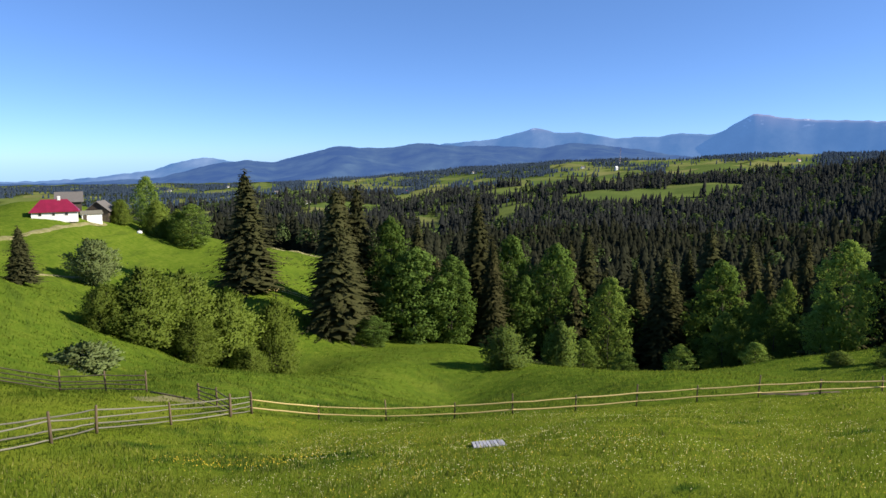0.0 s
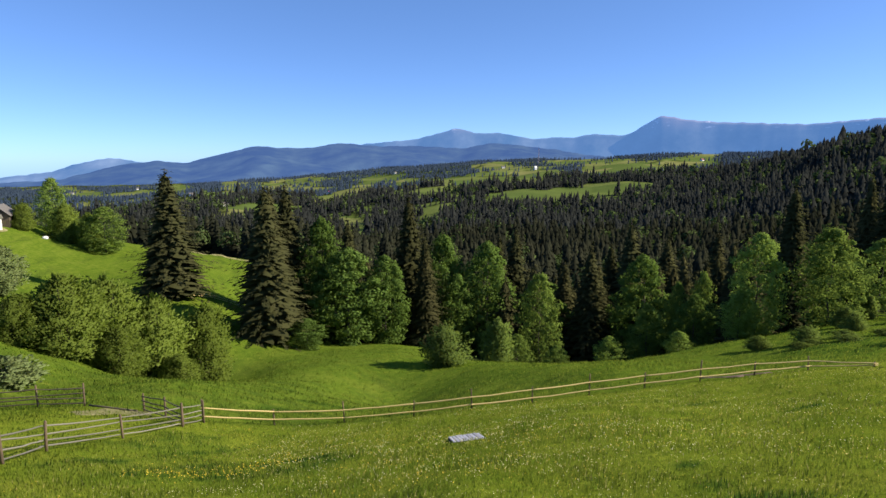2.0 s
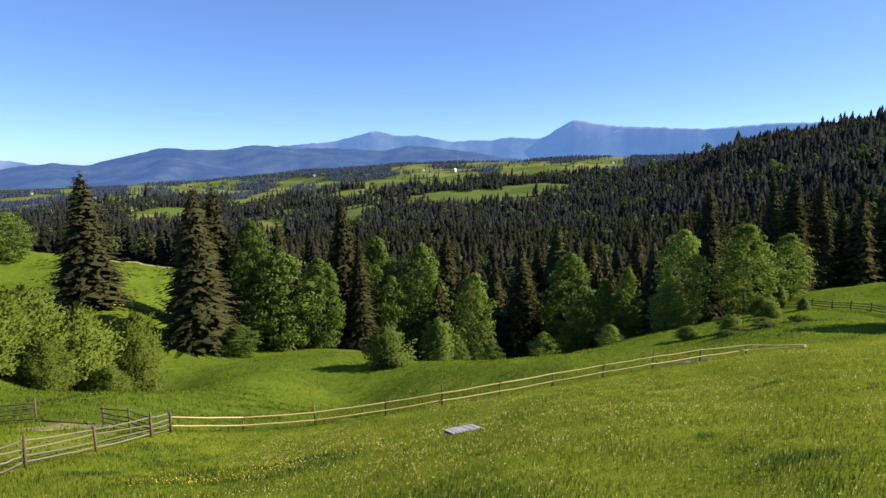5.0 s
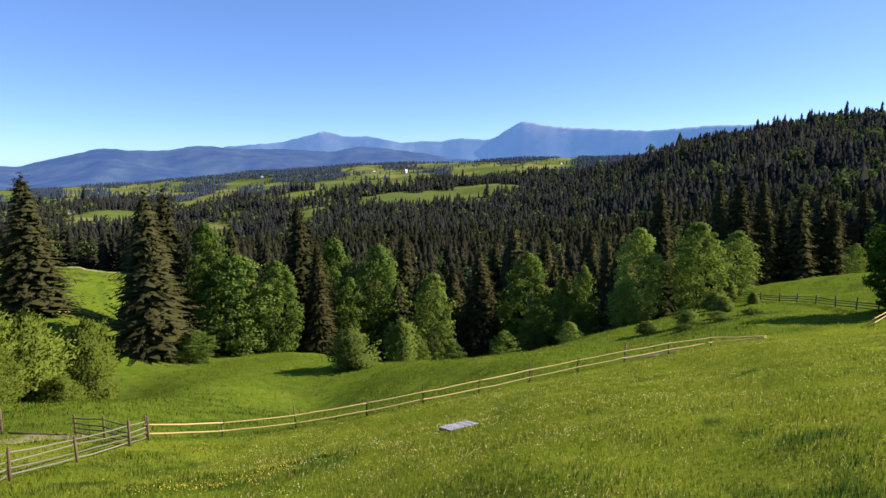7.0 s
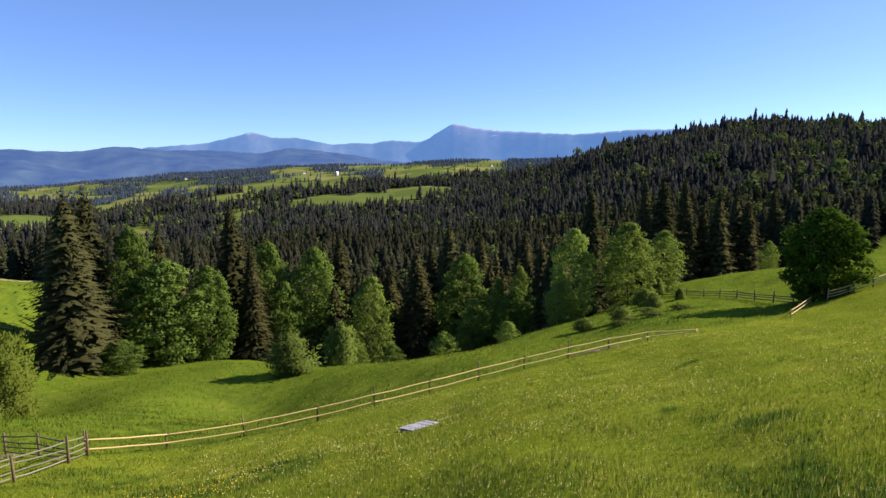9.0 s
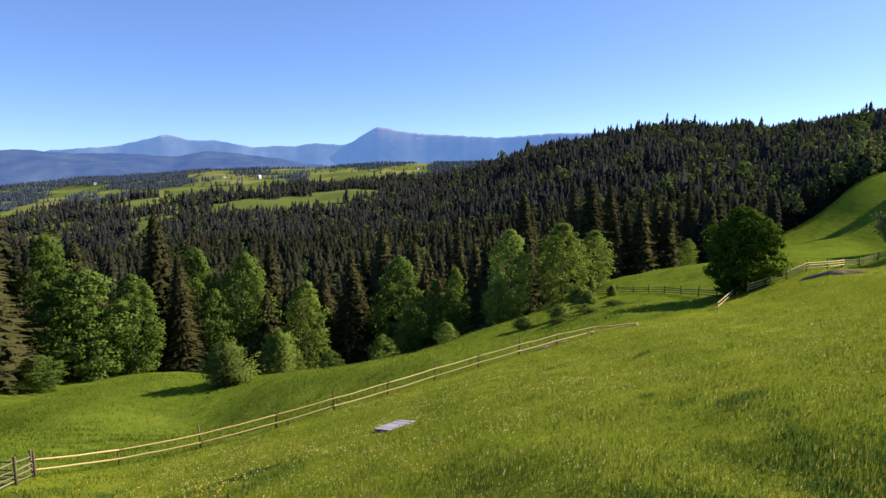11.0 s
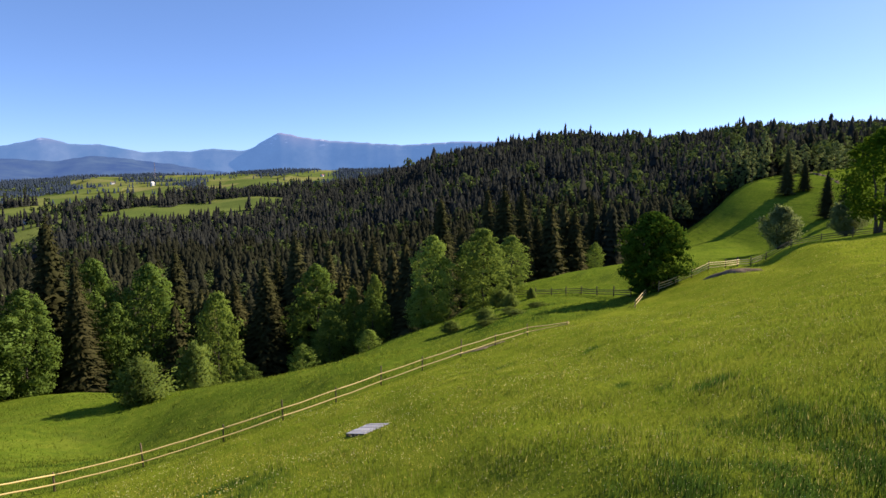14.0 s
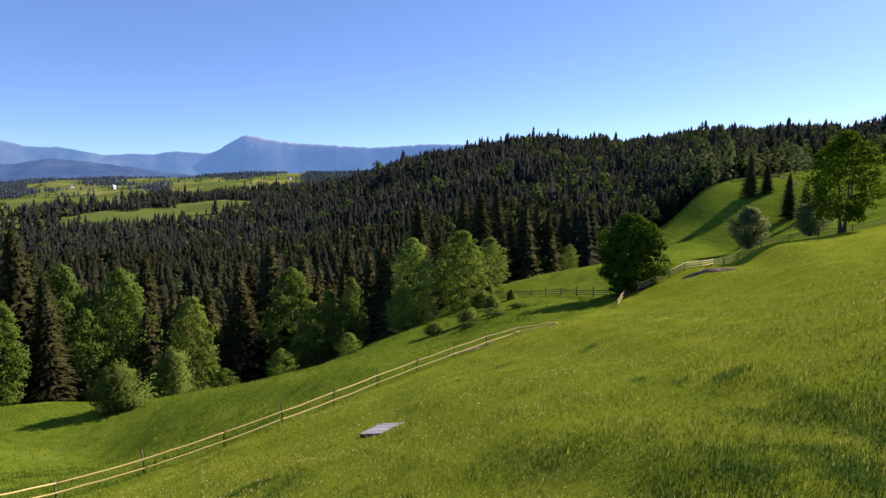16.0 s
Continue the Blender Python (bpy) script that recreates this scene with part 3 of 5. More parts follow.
def shoots_of(rng, height, width, low, shoots, per, leaf, dome, rise, loose=0.5):
    """A feathery crown: leafy shoots leaving the stems; dome: 0 for a pointed oval, 1 for a low round dome; rise: how steeply they climb."""
    cs, ns, ts, soft = [], [], [], []
    boughs = [(rng.uniform(0, 6.283), rng.uniform(0.15, 0.95)) for b in range(9)]
    for k in range(shoots):
        u = ((k + rng.uniform(0, 1)) / shoots) ** (0.8 + 0.25 * dome)
        a = k * 2.39996 + rng.uniform(-0.5, 0.5)
        oval = math.sin(math.pi * min(1.0, 0.10 + 0.88 * u ** 0.85)) ** 0.75
        round_top = math.sqrt(max(0.0, 1 - u ** 2.4)) * (0.82 + 0.18 * min(1, u * 4))
        w = (1 - dome) * oval + dome * round_top
        reach = width / 2 * w * (0.35 + 0.65 * math.sqrt(rng.uniform(0.05, 1))) * rng.uniform(0.85, 1.1)
        near = max(math.exp(-((1 - math.cos(a - b)) * 2.2 + ((u - e) / 0.16) ** 2)) for b, e in boughs)
        reach *= 0.74 + 0.42 * near
        z1 = (0.93 + 0.09 * near) * height * (low + (0.985 - low) * u) * rng.uniform(0.94, 1.03)
        tip = np.array([math.cos(a) * reach, math.sin(a) * reach, z1])
        base = np.array([math.cos(a) * reach * 0.35, math.sin(a) * reach * 0.35, max(0.1, z1 - rise * (0.25 * width * w + 0.10 * height))])
        n = max(8, int(per * rng.uniform(0.6, 1.3)))
        q = rng.uniform(0.0, 1.0, n) ** 0.75
        girth = width * rng.uniform(0.045, 0.085) * (0.55 + 0.45 * w)
        off = rng.normal(size=(n, 3)) * girth * (1.05 - 0.55 * q)[:, None] * np.array([1, 1, 0.9])
        p = base + (tip - base) * q[:, None] + off
        along = (tip - base) / max(1e-6, np.linalg.norm(tip - base))
        out = off / (girth + 1e-6)
        cs.append(p)
        ts.append(along + 0.35 * out + loose * rng.normal(size=(n, 3)))
        nn = np.array([math.cos(a), math.sin(a), 0.5]) + 0.7 * rng.normal(size=(n, 3))
        ns.append(nn)
        bulge = np.array([math.cos(a) * w, math.sin(a) * w, 0.25 + 0.9 * u])
        soft.append(0.85 * bulge + 0.22 * out + 0.12 * nn + 0.25 * along * q[:, None])
    c = np.vstack(cs)
    c[:, 2] = np.maximum(c[:, 2], 0.1)
    v, f = feathers(c, np.vstack(ns), np.vstack(ts), np.full(len(c), leaf), rng, 0.38)
    return v, f, np.vstack(soft)


def limbs_of(rng, height, width, low, stems, thick):
    many = []
    for s in range(stems):
        a0 = s * 2.4 + rng.uniform(0, 1)
        spread = 0 if stems == 1 else width * 0.16
        top = Vector((math.cos(a0) * spread + rng.normal() * 0.02 * width, math.sin(a0) * spread + rng.normal() * 0.02 * width, height * 0.86))
        foot = Vector((math.cos(a0) * spread * 0.15, math.sin(a0) * spread * 0.15, -0.4))
        pts = [foot.lerp(top, k / 6) + Vector((rng.normal(), rng.normal(), 0)) * 0.012 * width * (0 < k < 6) for k in range(7)]
        many.append(tube(pts, [thick * (1 - 0.9 * (k / 6) ** 0.8) * (1.35 if k == 0 else 1) for k in range(7)], 7))
        for b in range(8 if stems == 1 else 4):
            u = low + (0.8 - low) * (b + 0.5) / 8
            k = min(5, int(u * 6))
            base = pts[k].lerp(pts[k + 1], u * 6 - k)
            a = b * 2.4 + rng.uniform(-0.4, 0.4)
            tip = base + Vector((math.cos(a), math.sin(a), rng.uniform(0.5, 0.9))) * width * 0.33 * (1 - 0.5 * u)
            mid = base.lerp(tip, 0.5) + Vector((0, 0, -0.02 * width))
            many.append(tube([base, mid, tip], [thick * 0.35 * (1 - u * 0.5), thick * 0.22 * (1 - u * 0.5), thick * 0.06], 5))
    return tubes(many)


def spruce_meshes(seed, mat, height=30.0, width=12.0, levels=46, sprigs=9, sparse=0.0, spray=0.80, core=30, ragged=0.3):
    rng = np.random.RandomState(100 + seed)
    cs, ns, ts, sz, soft = [], [], [], [], []
    for lv in range(levels):
        u = (lv + 0.5) / levels
        z = height * (0.05 + 0.94 * u)
        reach = (width / 2 * ((1 - u) ** 0.60) * 1.06 + 0.45 * (1 - u) + 0.12) * (1 + ragged * 0.3 * math.sin(lv * 1.9 + seed) * rng.uniform(0.3, 1))
        count = max(5, int(11 - 4 * u))
        for b in range(count):
            if rng.uniform() < sparse:
                continue
            a = b * 2 * math.pi / count + lv * 1.3 + rng.uniform(-0.35, 0.35)
            rb = reach * rng.uniform(0.80 - ragged, 1.0)
            dz = rng.uniform(-1.2, 1.2) * height / levels * 1.5
            n = max(3, int(sprigs * (0.4 + 0.6 * rb / (width / 2))))
            s = (np.arange(n) + rng.uniform(0.3, 0.9, n)) / n
            sag = rng.uniform(0.25, 0.5) if u < 0.8 else 0.05
            mid = np.stack([np.cos(a) * s * rb, np.sin(a) * s * rb, z + dz - sag * rb * s ** 1.2 + 0.12 * rb * s ** 4], 1)
            for sign in (-1, 1, 0):
                aa = a + sign * rng.uniform(0.45, 0.8)
                tan = np.tile(np.array([math.cos(aa), math.sin(aa), -0.45 if sign else -1.6]), (n, 1)) + rng.normal(scale=0.15, size=(n, 3))
                nn = np.tile(np.array([math.cos(a) * 0.4, math.sin(a) * 0.4, 0.8]) if sign else np.array([math.cos(a), math.sin(a), 0.25]), (n, 1)) + rng.normal(scale=0.2, size=(n, 3))
                cs.append(mid + rng.normal(scale=0.08, size=(n, 3)))
                ns.append(nn)
                ts.append(tan)
                sz.append(spray * (0.45 + 0.55 * rb / (width / 2)) * (1.1 - 0.45 * s) * (0.8 if sign == 0 else 1))
                soft.append(np.tile(np.array([math.cos(a), math.sin(a), 0.45]), (n, 1)) * np.array([1, 1, 1]) + 0.45 * nn)
    v, f = feathers(np.vstack(cs), np.vstack(ns), np.vstack(ts), np.concatenate(sz), rng, 0.21)
    sv, sf, sn = skirts(rng, np.array([[0.0, 0.0, height * 0.04]]), np.array([height * 0.95]), np.array([width * 0.35]), core, 11, 0.5)
    crown = soft_mesh("crown", np.vstack([v, sv]), [tuple(q) for q in f.tolist()] + [tuple(q) for q in (sf + len(v)).tolist()], mat, np.vstack([np.repeat(np.vstack(soft), 4, 0), sn]), 1)
    tv, tf = tube([(0, 0, -0.6), (0, 0, height * 0.3), (0, 0, height * 0.7), (0, 0, height * 0.99)], [0.42, 0.3, 0.15, 0.03], 8)
    return mesh_of("trunk", tv, tf, M_BARK, True), crown, height * 1.0, width * 0.68


def broad_meshes(seed, mat, height, width, low, lobes, per, leaf, taper, stems=1, thick=0.28, droop=0.0):
    rng = np.random.RandomState(300 + seed)
    v, f, soft = crown_of(rng, height, width, low, lobes, per, leaf, taper, droop)
    crown = soft_mesh("crown", v, f, mat, soft)
    tv, tf = limbs_of(rng, height, width, max(low, 0.12), stems, thick)
    return mesh_of("trunk", tv, tf, M_BARK, True), crown, height, width


def feathery_meshes(seed, mat, height, width, low, shoots, per, leaf, dome, rise, stems=1, thick=0.2):
    rng = np.random.RandomState(500 + seed)
    v, f, soft = shoots_of(rng, height, width, low, shoots, per, leaf, dome, rise)
    crown = soft_mesh("crown", v, f, mat, soft)
    tv, tf = limbs_of(rng, height * 0.95, width, max(low, 0.10), stems, thick)
    return mesh_of("trunk", tv, tf, M_BARK, True), crown, height, width


SHAPES = {}


def shape(kind, seed):
    key = (kind, seed % 4)
    if key not in SHAPES:
        s = seed % 4
        if kind == "spruce":
            SHAPES[key] = spruce_meshes(s, M_SPRUCE)
        elif kind == "brown_spruce":
            SHAPES[key] = spruce_meshes(s + 20, M_SPRUCE_LIGHT, sparse=0.1)
        elif kind == "maple":
            SHAPES[key] = broad_meshes(s, M_MAPLE, 20, 13, 0.04, 125, 92, 0.27, 0.3)
        elif kind == "wood_maple":
            SHAPES[key] = broad_meshes(s + 80, M_MAPLE, 20, 13, 0.10, 44, 60, 0.46, 0.3)
        elif kind == "birch":
            SHAPES[key] = broad_meshes(s + 10, M_BIRCH, 15, 9.5, 0.02, 150, 62, 0.20, 0.2, 1, 0.18)
        elif kind == "pale_birch":
            SHAPES[key] = broad_meshes(s + 15, M_SILVER, 16, 8, 0.04, 50, 56, 0.34, 0.3, 1, 0.18)
        elif kind == "willow":
            SHAPES[key] = feathery_meshes(s + 20, M_WILLOW, 12, 11.5, 0.06, 210, 78, 0.33, 1.0, 0.8, 5, 0.16)
        elif kind == "silver_willow":
            SHAPES[key] = feathery_meshes(s + 30, M_SILVER, 12, 11, 0.16, 150, 70, 0.38, 0.5, 0.5, 3, 0.24)
        elif kind == "oak":
            SHAPES[key] = broad_meshes(s + 40, M_OAK, 14, 11, 0.02, 140, 105, 0.28, 0.0, 2, 0.3)
        elif kind == "ash":
            SHAPES[key] = broad_meshes(s + 70, M_ASH, 18, 12, 0.16, 115, 90, 0.27, 0.1, 3, 0.3)
        elif kind == "bush_willow":
            SHAPES[key] = feathery_meshes(s + 90, M_BUSH, 8, 8.6, 0.04, 110, 50, 0.34, 1.0, 1.1, 7, 0.07)
        elif kind == "shrub":
            SHAPES[key] = feathery_meshes(s + 50, M_BUSH, 6, 8, 0.0, 70, 40, 0.50, 0.9, 0.9, 5, 0.08)
        elif kind == "silver_shrub":
            SHAPES[key] = feathery_meshes(s + 60, M_SILVER, 4, 7, 0.0, 90, 45, 0.32, 1.0, 0.8, 5, 0.05)
        elif kind == "young_spruce":
            SHAPES[key] = spruce_meshes(s + 40, M_SPRUCE, 24.0, 8.5, 22, 4, 0.0, 1.0, 16)
    return SHAPES[key]


LABELS = {
    "spruce": ("tall dark green spruce with drooping branches", "spruce tree"),
    "brown_spruce": ("old spruce with thin brownish green branches", "spruce tree"),
    "young_spruce": ("slender dark spruce in the valley wood", "spruce tree"),
    "maple": ("full green broadleaf tree at the wood's edge", "tree"),
    "birch": ("light green birch with a feathery crown", "birch tree"),
    "willow": ("bushy yellow-green willow with several stems", "willow tree"),
    "silver_willow": ("silvery green willow beside the pasture fence", "willow tree"),
    "oak": ("dark round broadleaf tree on the pasture", "tree"),
    "ash": ("tall spreading broadleaf tree beside the upper fence", "tree"),
    "pale_birch": ("pale green birch on the grassy hilltop", "birch tree"),
    "wood_maple": ("green broadleaf tree among the valley spruces", "tree"),
    "bush_willow": ("grey-green willow bush with many upright stems", "willow bush"),
    "shrub": ("low rounded green shrub on the meadow", "shrub"),
    "silver_shrub": ("low silvery green shrub behind the fence", "shrub"),
}
NAMES = {"brown_spruce": "spruce_tree", "spruce": "spruce_tree", "young_spruce": "spruce_tree", "maple": "broadleaf_tree", "birch": "birch_tree", "wood_maple": "broadleaf_tree", "pale_birch": "birch_tree", "bush_willow": "willow_bush",
         "willow": "willow_tree", "silver_willow": "willow_tree", "oak": "broadleaf_tree", "ash": "broadleaf_tree", "shrub": "shrub", "silver_shrub": "shrub"}
PLANTED = []


def tree(kind, x, y, height, width, seed, label="", sink=0.0):
    trunk, crown, h0, w0 = shape(kind, seed)
    ob = new(NAMES[kind])
    ob.empty_display_size = 0.2
    turn = (seed * 77.0 + x * 13.0 + y * 7.0) % 360
    ob.matrix_world = pose(x, y, h(x, y) - sink, 0, 0, turn) @ Matrix.Diagonal((width / w0, width / w0, height / h0, 1))
    part("trunk", trunk, None, ob)
    part("crown", crown, None, ob)
    PLANTED.append((x, y, width))
    return tagged(ob, label or LABELS[kind][0], LABELS[kind][1], group="wood edge trees" if kind != "young_spruce" else "valley spruces")


tree("spruce", -46.7, 145.8, 28.4, 15.5, 0)
tree("brown_spruce", -23.1, 131.0, 32.2, 15.4, 1)
tree("spruce", -24.9, 148.9, 33.1, 12.8, 2)
tree("spruce", -21.6, 152.5, 36.2, 15.2, 0)
tree("spruce", -7.6, 172.8, 34, 12.6, 3)
tree("maple", -13.2, 150.4, 30.2, 13.1, 0)
tree("maple", -6.8, 143.8, 22.7, 17.2, 1)
tree("maple", 1.8, 145.9, 21.4, 12.1, 2)
tree("maple", -15.2, 128.1, 6.5, 8.4, 3)
tree("spruce", 8.5, 158.7, 39.6, 15.2, 1)
tree("spruce", 11.8, 150.4, 28.5, 9.7, 2)
tree("maple", 18.0, 164.9, 32.4, 14.4, 1)
tree("maple", 29.9, 163.1, 31.4, 16.5, 2)
tree("maple", 21.3, 159.5, 21.5, 10.3, 3)
tree("bush_willow", 9.5, 96.0, 7.0, 9.8, 0)
tree("bush_willow", 20.5, 106.0, 8.6, 7.6, 1)
tree("birch", 39.8, 145.4, 23.4, 11.5, 0)
tree("spruce", 43.4, 185.8, 36.2, 13.6, 3)
tree("spruce", 37.5, 182.0, 33.6, 11.7, 0)
tree("spruce", 56.5, 155.8, 30.8, 13.6, 1)
tree("spruce", 54.2, 170.3, 26.9, 11.0, 2)
tree("maple", 66.4, 146.3, 27.2, 14.9, 0)
tree("birch", 59.3, 127.5, 14.7, 8.9, 1)
tree("birch", 70.5, 125.1, 19.9, 7.0, 2)
tree("birch", 67.5, 130.2, 18.9, 6.7, 0)
tree("maple", 63.7, 116.3, 14.4, 8.7, 1)
tree("spruce", 76.8, 176.7, 37.8, 14.6, 0)
tree("spruce", 89.9, 179.4, 31.5, 14.0, 1)
tree("spruce", 72.7, 181.7, 31.1, 11.7, 3)
tree("spruce", 97.0, 164.0, 31.3, 12.1, 2)
tree("birch", 58.4, 89.1, 16.7, 9.0, 1)
tree("birch", 55.3, 88.7, 7.6, 5.8, 2)
tree("birch", 67.0, 84.6, 14.8, 10.1, 0)
tree("birch", 79.8, 89.2, 11.9, 8.1, 2)
tree("bush_willow", 62.3, 75.5, 3, 4.8, 1)
tree("willow", -41.5, 83.5, 11.4, 13.0, 0)
tree("willow", -39.6, 92.5, 14.0, 14.5, 1)
tree("willow", -34.3, 95.8, 14.2, 13.0, 2)
tree("willow", -28.9, 101.5, 14.0, 11.5, 3)
tree("willow", -45.5, 80.5, 6.6, 7.0, 1)
tree("willow", -35.5, 84.5, 7.0, 8.5, 2)
tree("willow", -30.0, 92.0, 6.0, 7.5, 3)
tree("silver_shrub", -34.4, 57.6, 2.5, 8.5, 2)
tree("silver_willow", -73.0, 127.5, 10.5, 11.8, 1, "pale grey-green willow alone on the hillside")
tree("spruce", -64.3, 93.0, 8.9, 5.1, 3)
tree("birch", -101.9, 212.9, 17.8, 10.2, 0)
tree("willow", -93.7, 202.4, 12.4, 11.5, 1)
tree("birch", -80.6, 197.2, 13.8, 12.5, 2)
tree("willow", -104.0, 198.5, 8.2, 8.8, 3)
tree("willow", -86.2, 200.3, 12.0, 10.1, 0)
tree("oak", 65.6, 49.3, 11.2, 9.6, 0)
tree("silver_willow", 125.3, 54.2, 10, 9.3, 1)
tree("ash", 112.5, 33.7, 17.8, 12.5, 1)
tree("silver_willow", 130.0, 43.5, 7.5, 8.0, 2)
tree("spruce", 241.7, 81.3, 17.5, 7.0, 0)
tree("spruce", 231.2, 72.6, 14.2, 6.4, 1)
tree("brown_spruce", 286.2, 111.4, 20.8, 8.6, 2)
tree("spruce", 292.0, 106.0, 14.0, 6.5, 3)
tree("pale_birch", 347.9, 158.4, 28.3, 8.6, 0)
tree("pale_birch", 356.8, 149.7, 27.2, 7.9, 1)
tree("pale_birch", 366.2, 139.0, 19.7, 7.9, 2)
tree("pale_birch", 361.7, 130.4, 17.0, 8.3, 3)
tree("pale_birch", 367.8, 124.5, 14.4, 8.3, 4)
tree("pale_birch", 377.7, 119.6, 15.9, 9.0, 5)
tree("pale_birch", 336.3, 147.2, 19.6, 6.3, 6)
tree("pale_birch", 369.4, 112.1, 11.2, 7.5, 7)
tree("shrub", 67.3, 73.0, 1.9, 2.2, 0)
tree("bush_willow", 59.0, 70.3, 2.4, 3.8, 1)
tree("birch", 122.9, 98.7, 7.4, 4.9, 2)
tree("shrub", 72.2, 82.6, 3.9, 3.3, 2)
tree("spruce", 105.7, 115.6, 28.4, 12.0, 0)
tree("spruce", 118.5, 120.8, 29.7, 9.7, 1)
tree("spruce", 107.7, 123.8, 31.7, 9.4, 2)
tree("spruce", 83.9, 116.1, 31.3, 11.0, 3)
tree("spruce", 134.3, 128.4, 22.8, 10.7, 3)
tree("birch", 146.3, 129.4, 18, 7.8, 0)
tree("spruce", 161.5, 134.2, 23, 9.0, 0)
tree("spruce", 181.2, 140.9, 30.7, 10.8, 1)
tree("spruce", 203.4, 143.7, 23.8, 10.4, 2)
tree("spruce", 152.2, 138.2, 28.6, 9.8, 3)
for k, (x, y, tall, wide) in enumerate(((49.5, 66.5, 2.2, 4.6), (45.8, 62.6, 0.7, 3.6), (51.0, 61.8, 0.6, 4.2), (56.0, 62.0, 0.6, 4.6), (45.5, 69.5, 1.8, 4.4), (53.4, 65.0, 0.7, 4.0), (48.0, 63.6, 0.6, 3.4))):
    tree("bush_willow", x, y, tall, wide, k, "small ragged bramble bush behind the pole fence")
for k, (x, y, tall, wide) in enumerate(((30.0, 129.5, 8.0, 6.5), (37.0, 123.0, 6.0, 5.5), (44.5, 113.5, 7.5, 6.0), (52.5, 101.5, 5.0, 5.0), (62.0, 95.0, 4.5, 5.0))):
    tree("birch", x, y, tall, wide, k, "young light green birch at the wood's edge")


def fill_wood():
    """The nearer valley wood, tree by tree."""
    rng = np.random.RandomState(9)
    spots = []
    for gx in np.arange(-60, 420, 7.4):
        for gy in np.arange(110, 420, 7.4):
            x, y = gx + rng.uniform(-2.8, 2.8), gy + rng.uniform(-2.8, 2.8)
            spots.append((x, y, rng.uniform(), rng.uniform(), rng.uniform()))
    s = np.array(spots)
    ok = wooded(s[:, 0], s[:, 1]) & (np.hypot(s[:, 0], s[:, 1]) < 300)
    s = s[ok]
    near = np.array([(p[0], p[1]) for p in PLANTED])
    wide = np.array([p[2] for p in PLANTED])
    d = np.hypot(s[:, None, 0] - near[None, :, 0], s[:, None, 1] - near[None, :, 1]) - wide[None] * 0.33
    s = s[d.min(1) > 1.2]
    s = s[np.argsort(np.hypot(s[:, 0] + 6, s[:, 1]))]
    return s


WOOD = fill_wood()
BACK = WOOD[(np.hypot(WOOD[:, 0], WOOD[:, 1]) > np.where(WOOD[:, 0] < 0.62 * WOOD[:, 1], 158, 128))][:110]
for k, (x, y, a, b, c) in enumerate(BACK):
    if a < 0.84:
        tree("young_spruce", x, y, 17 + 10 * b, 8.0 + 3.0 * c, k)
    else:
        tree("wood_maple", x, y, 14 + 6 * b, 8 + 3 * c, k)


def far_wood(name, label, pts, rng, tiers, spikes, leafy_share, mats=None):
    """Many trees too far off to count, joined into one mesh for needles and one for leaves."""
    v_leaf, f_leaf, n_leaf, feet, size = [], [], [], [], []
    lbase = 0
    mats = mats or (M_WOODS, M_WOODS_LEAF)
    for x, y, z, hh, lf in pts:
        if lf < leafy_share:
            hh = hh * 0.85
            w = hh * rng.uniform(0.22, 0.36)
            n = int(12 + tiers * tiers * 1.0)
            d = rng.normal(size=(n, 3))
            d /= np.linalg.norm(d, axis=1)[:, None]
            d[:, 2] = np.abs(d[:, 2]) * 1.2 - 0.25
            p = np.array([x, y, z + hh * 0.5]) + d * np.array([w, w, hh * 0.42]) * rng.uniform(0.75, 1.1, n)[:, None]
            v, f = cards(p, d + rng.normal(scale=0.4, size=(n, 3)), w * 1.9 / math.sqrt(n), rng)
            n_leaf.append(d + np.array([0, 0, 0.2]))
            v_leaf.append(v)
            f_leaf.append(f + lbase)
            lbase += len(v)
            continue
        feet.append((x, y, z - 0.5))
        size.append((hh, hh * rng.uniform(0.17, 0.27)))
    ob = new(name)
    ob.empty_display_size = 1
    tagged(ob, label, "forest", kind="stuff")
    if feet:
        v, f, nrm = skirts(rng, np.array(feet), np.array(size)[:, 0], np.array(size)[:, 1], tiers, spikes, 1.0)
        tagged(part("conifers", soft_mesh("conifers", v, f, mats[0], nrm, 1), None, ob), kind="stuff")
    if v_leaf:
        tagged(part("broadleaf_crowns", soft_mesh("broadleaf_crowns", np.vstack(v_leaf), np.vstack(f_leaf), mats[1], np.vstack(n_leaf)), None, ob), kind="stuff")
    return ob


def far_spots(r0, r1, step, seed, az0=-46, az1=92):
    rng = np.random.RandomState(seed)
    out = []
    r = r0
    while r < r1:
        da = step / r
        a = np.arange(radians(az0), radians(az1), da)
        a = a + rng.uniform(-0.45, 0.45, len(a)) * da
        rr = r + rng.uniform(-0.45, 0.45, len(a)) * step
        out.append(np.stack([rr * np.sin(a), rr * np.cos(a)], 1))
        r += step
    p = np.vstack(out)
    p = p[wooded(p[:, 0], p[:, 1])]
    return p, rng


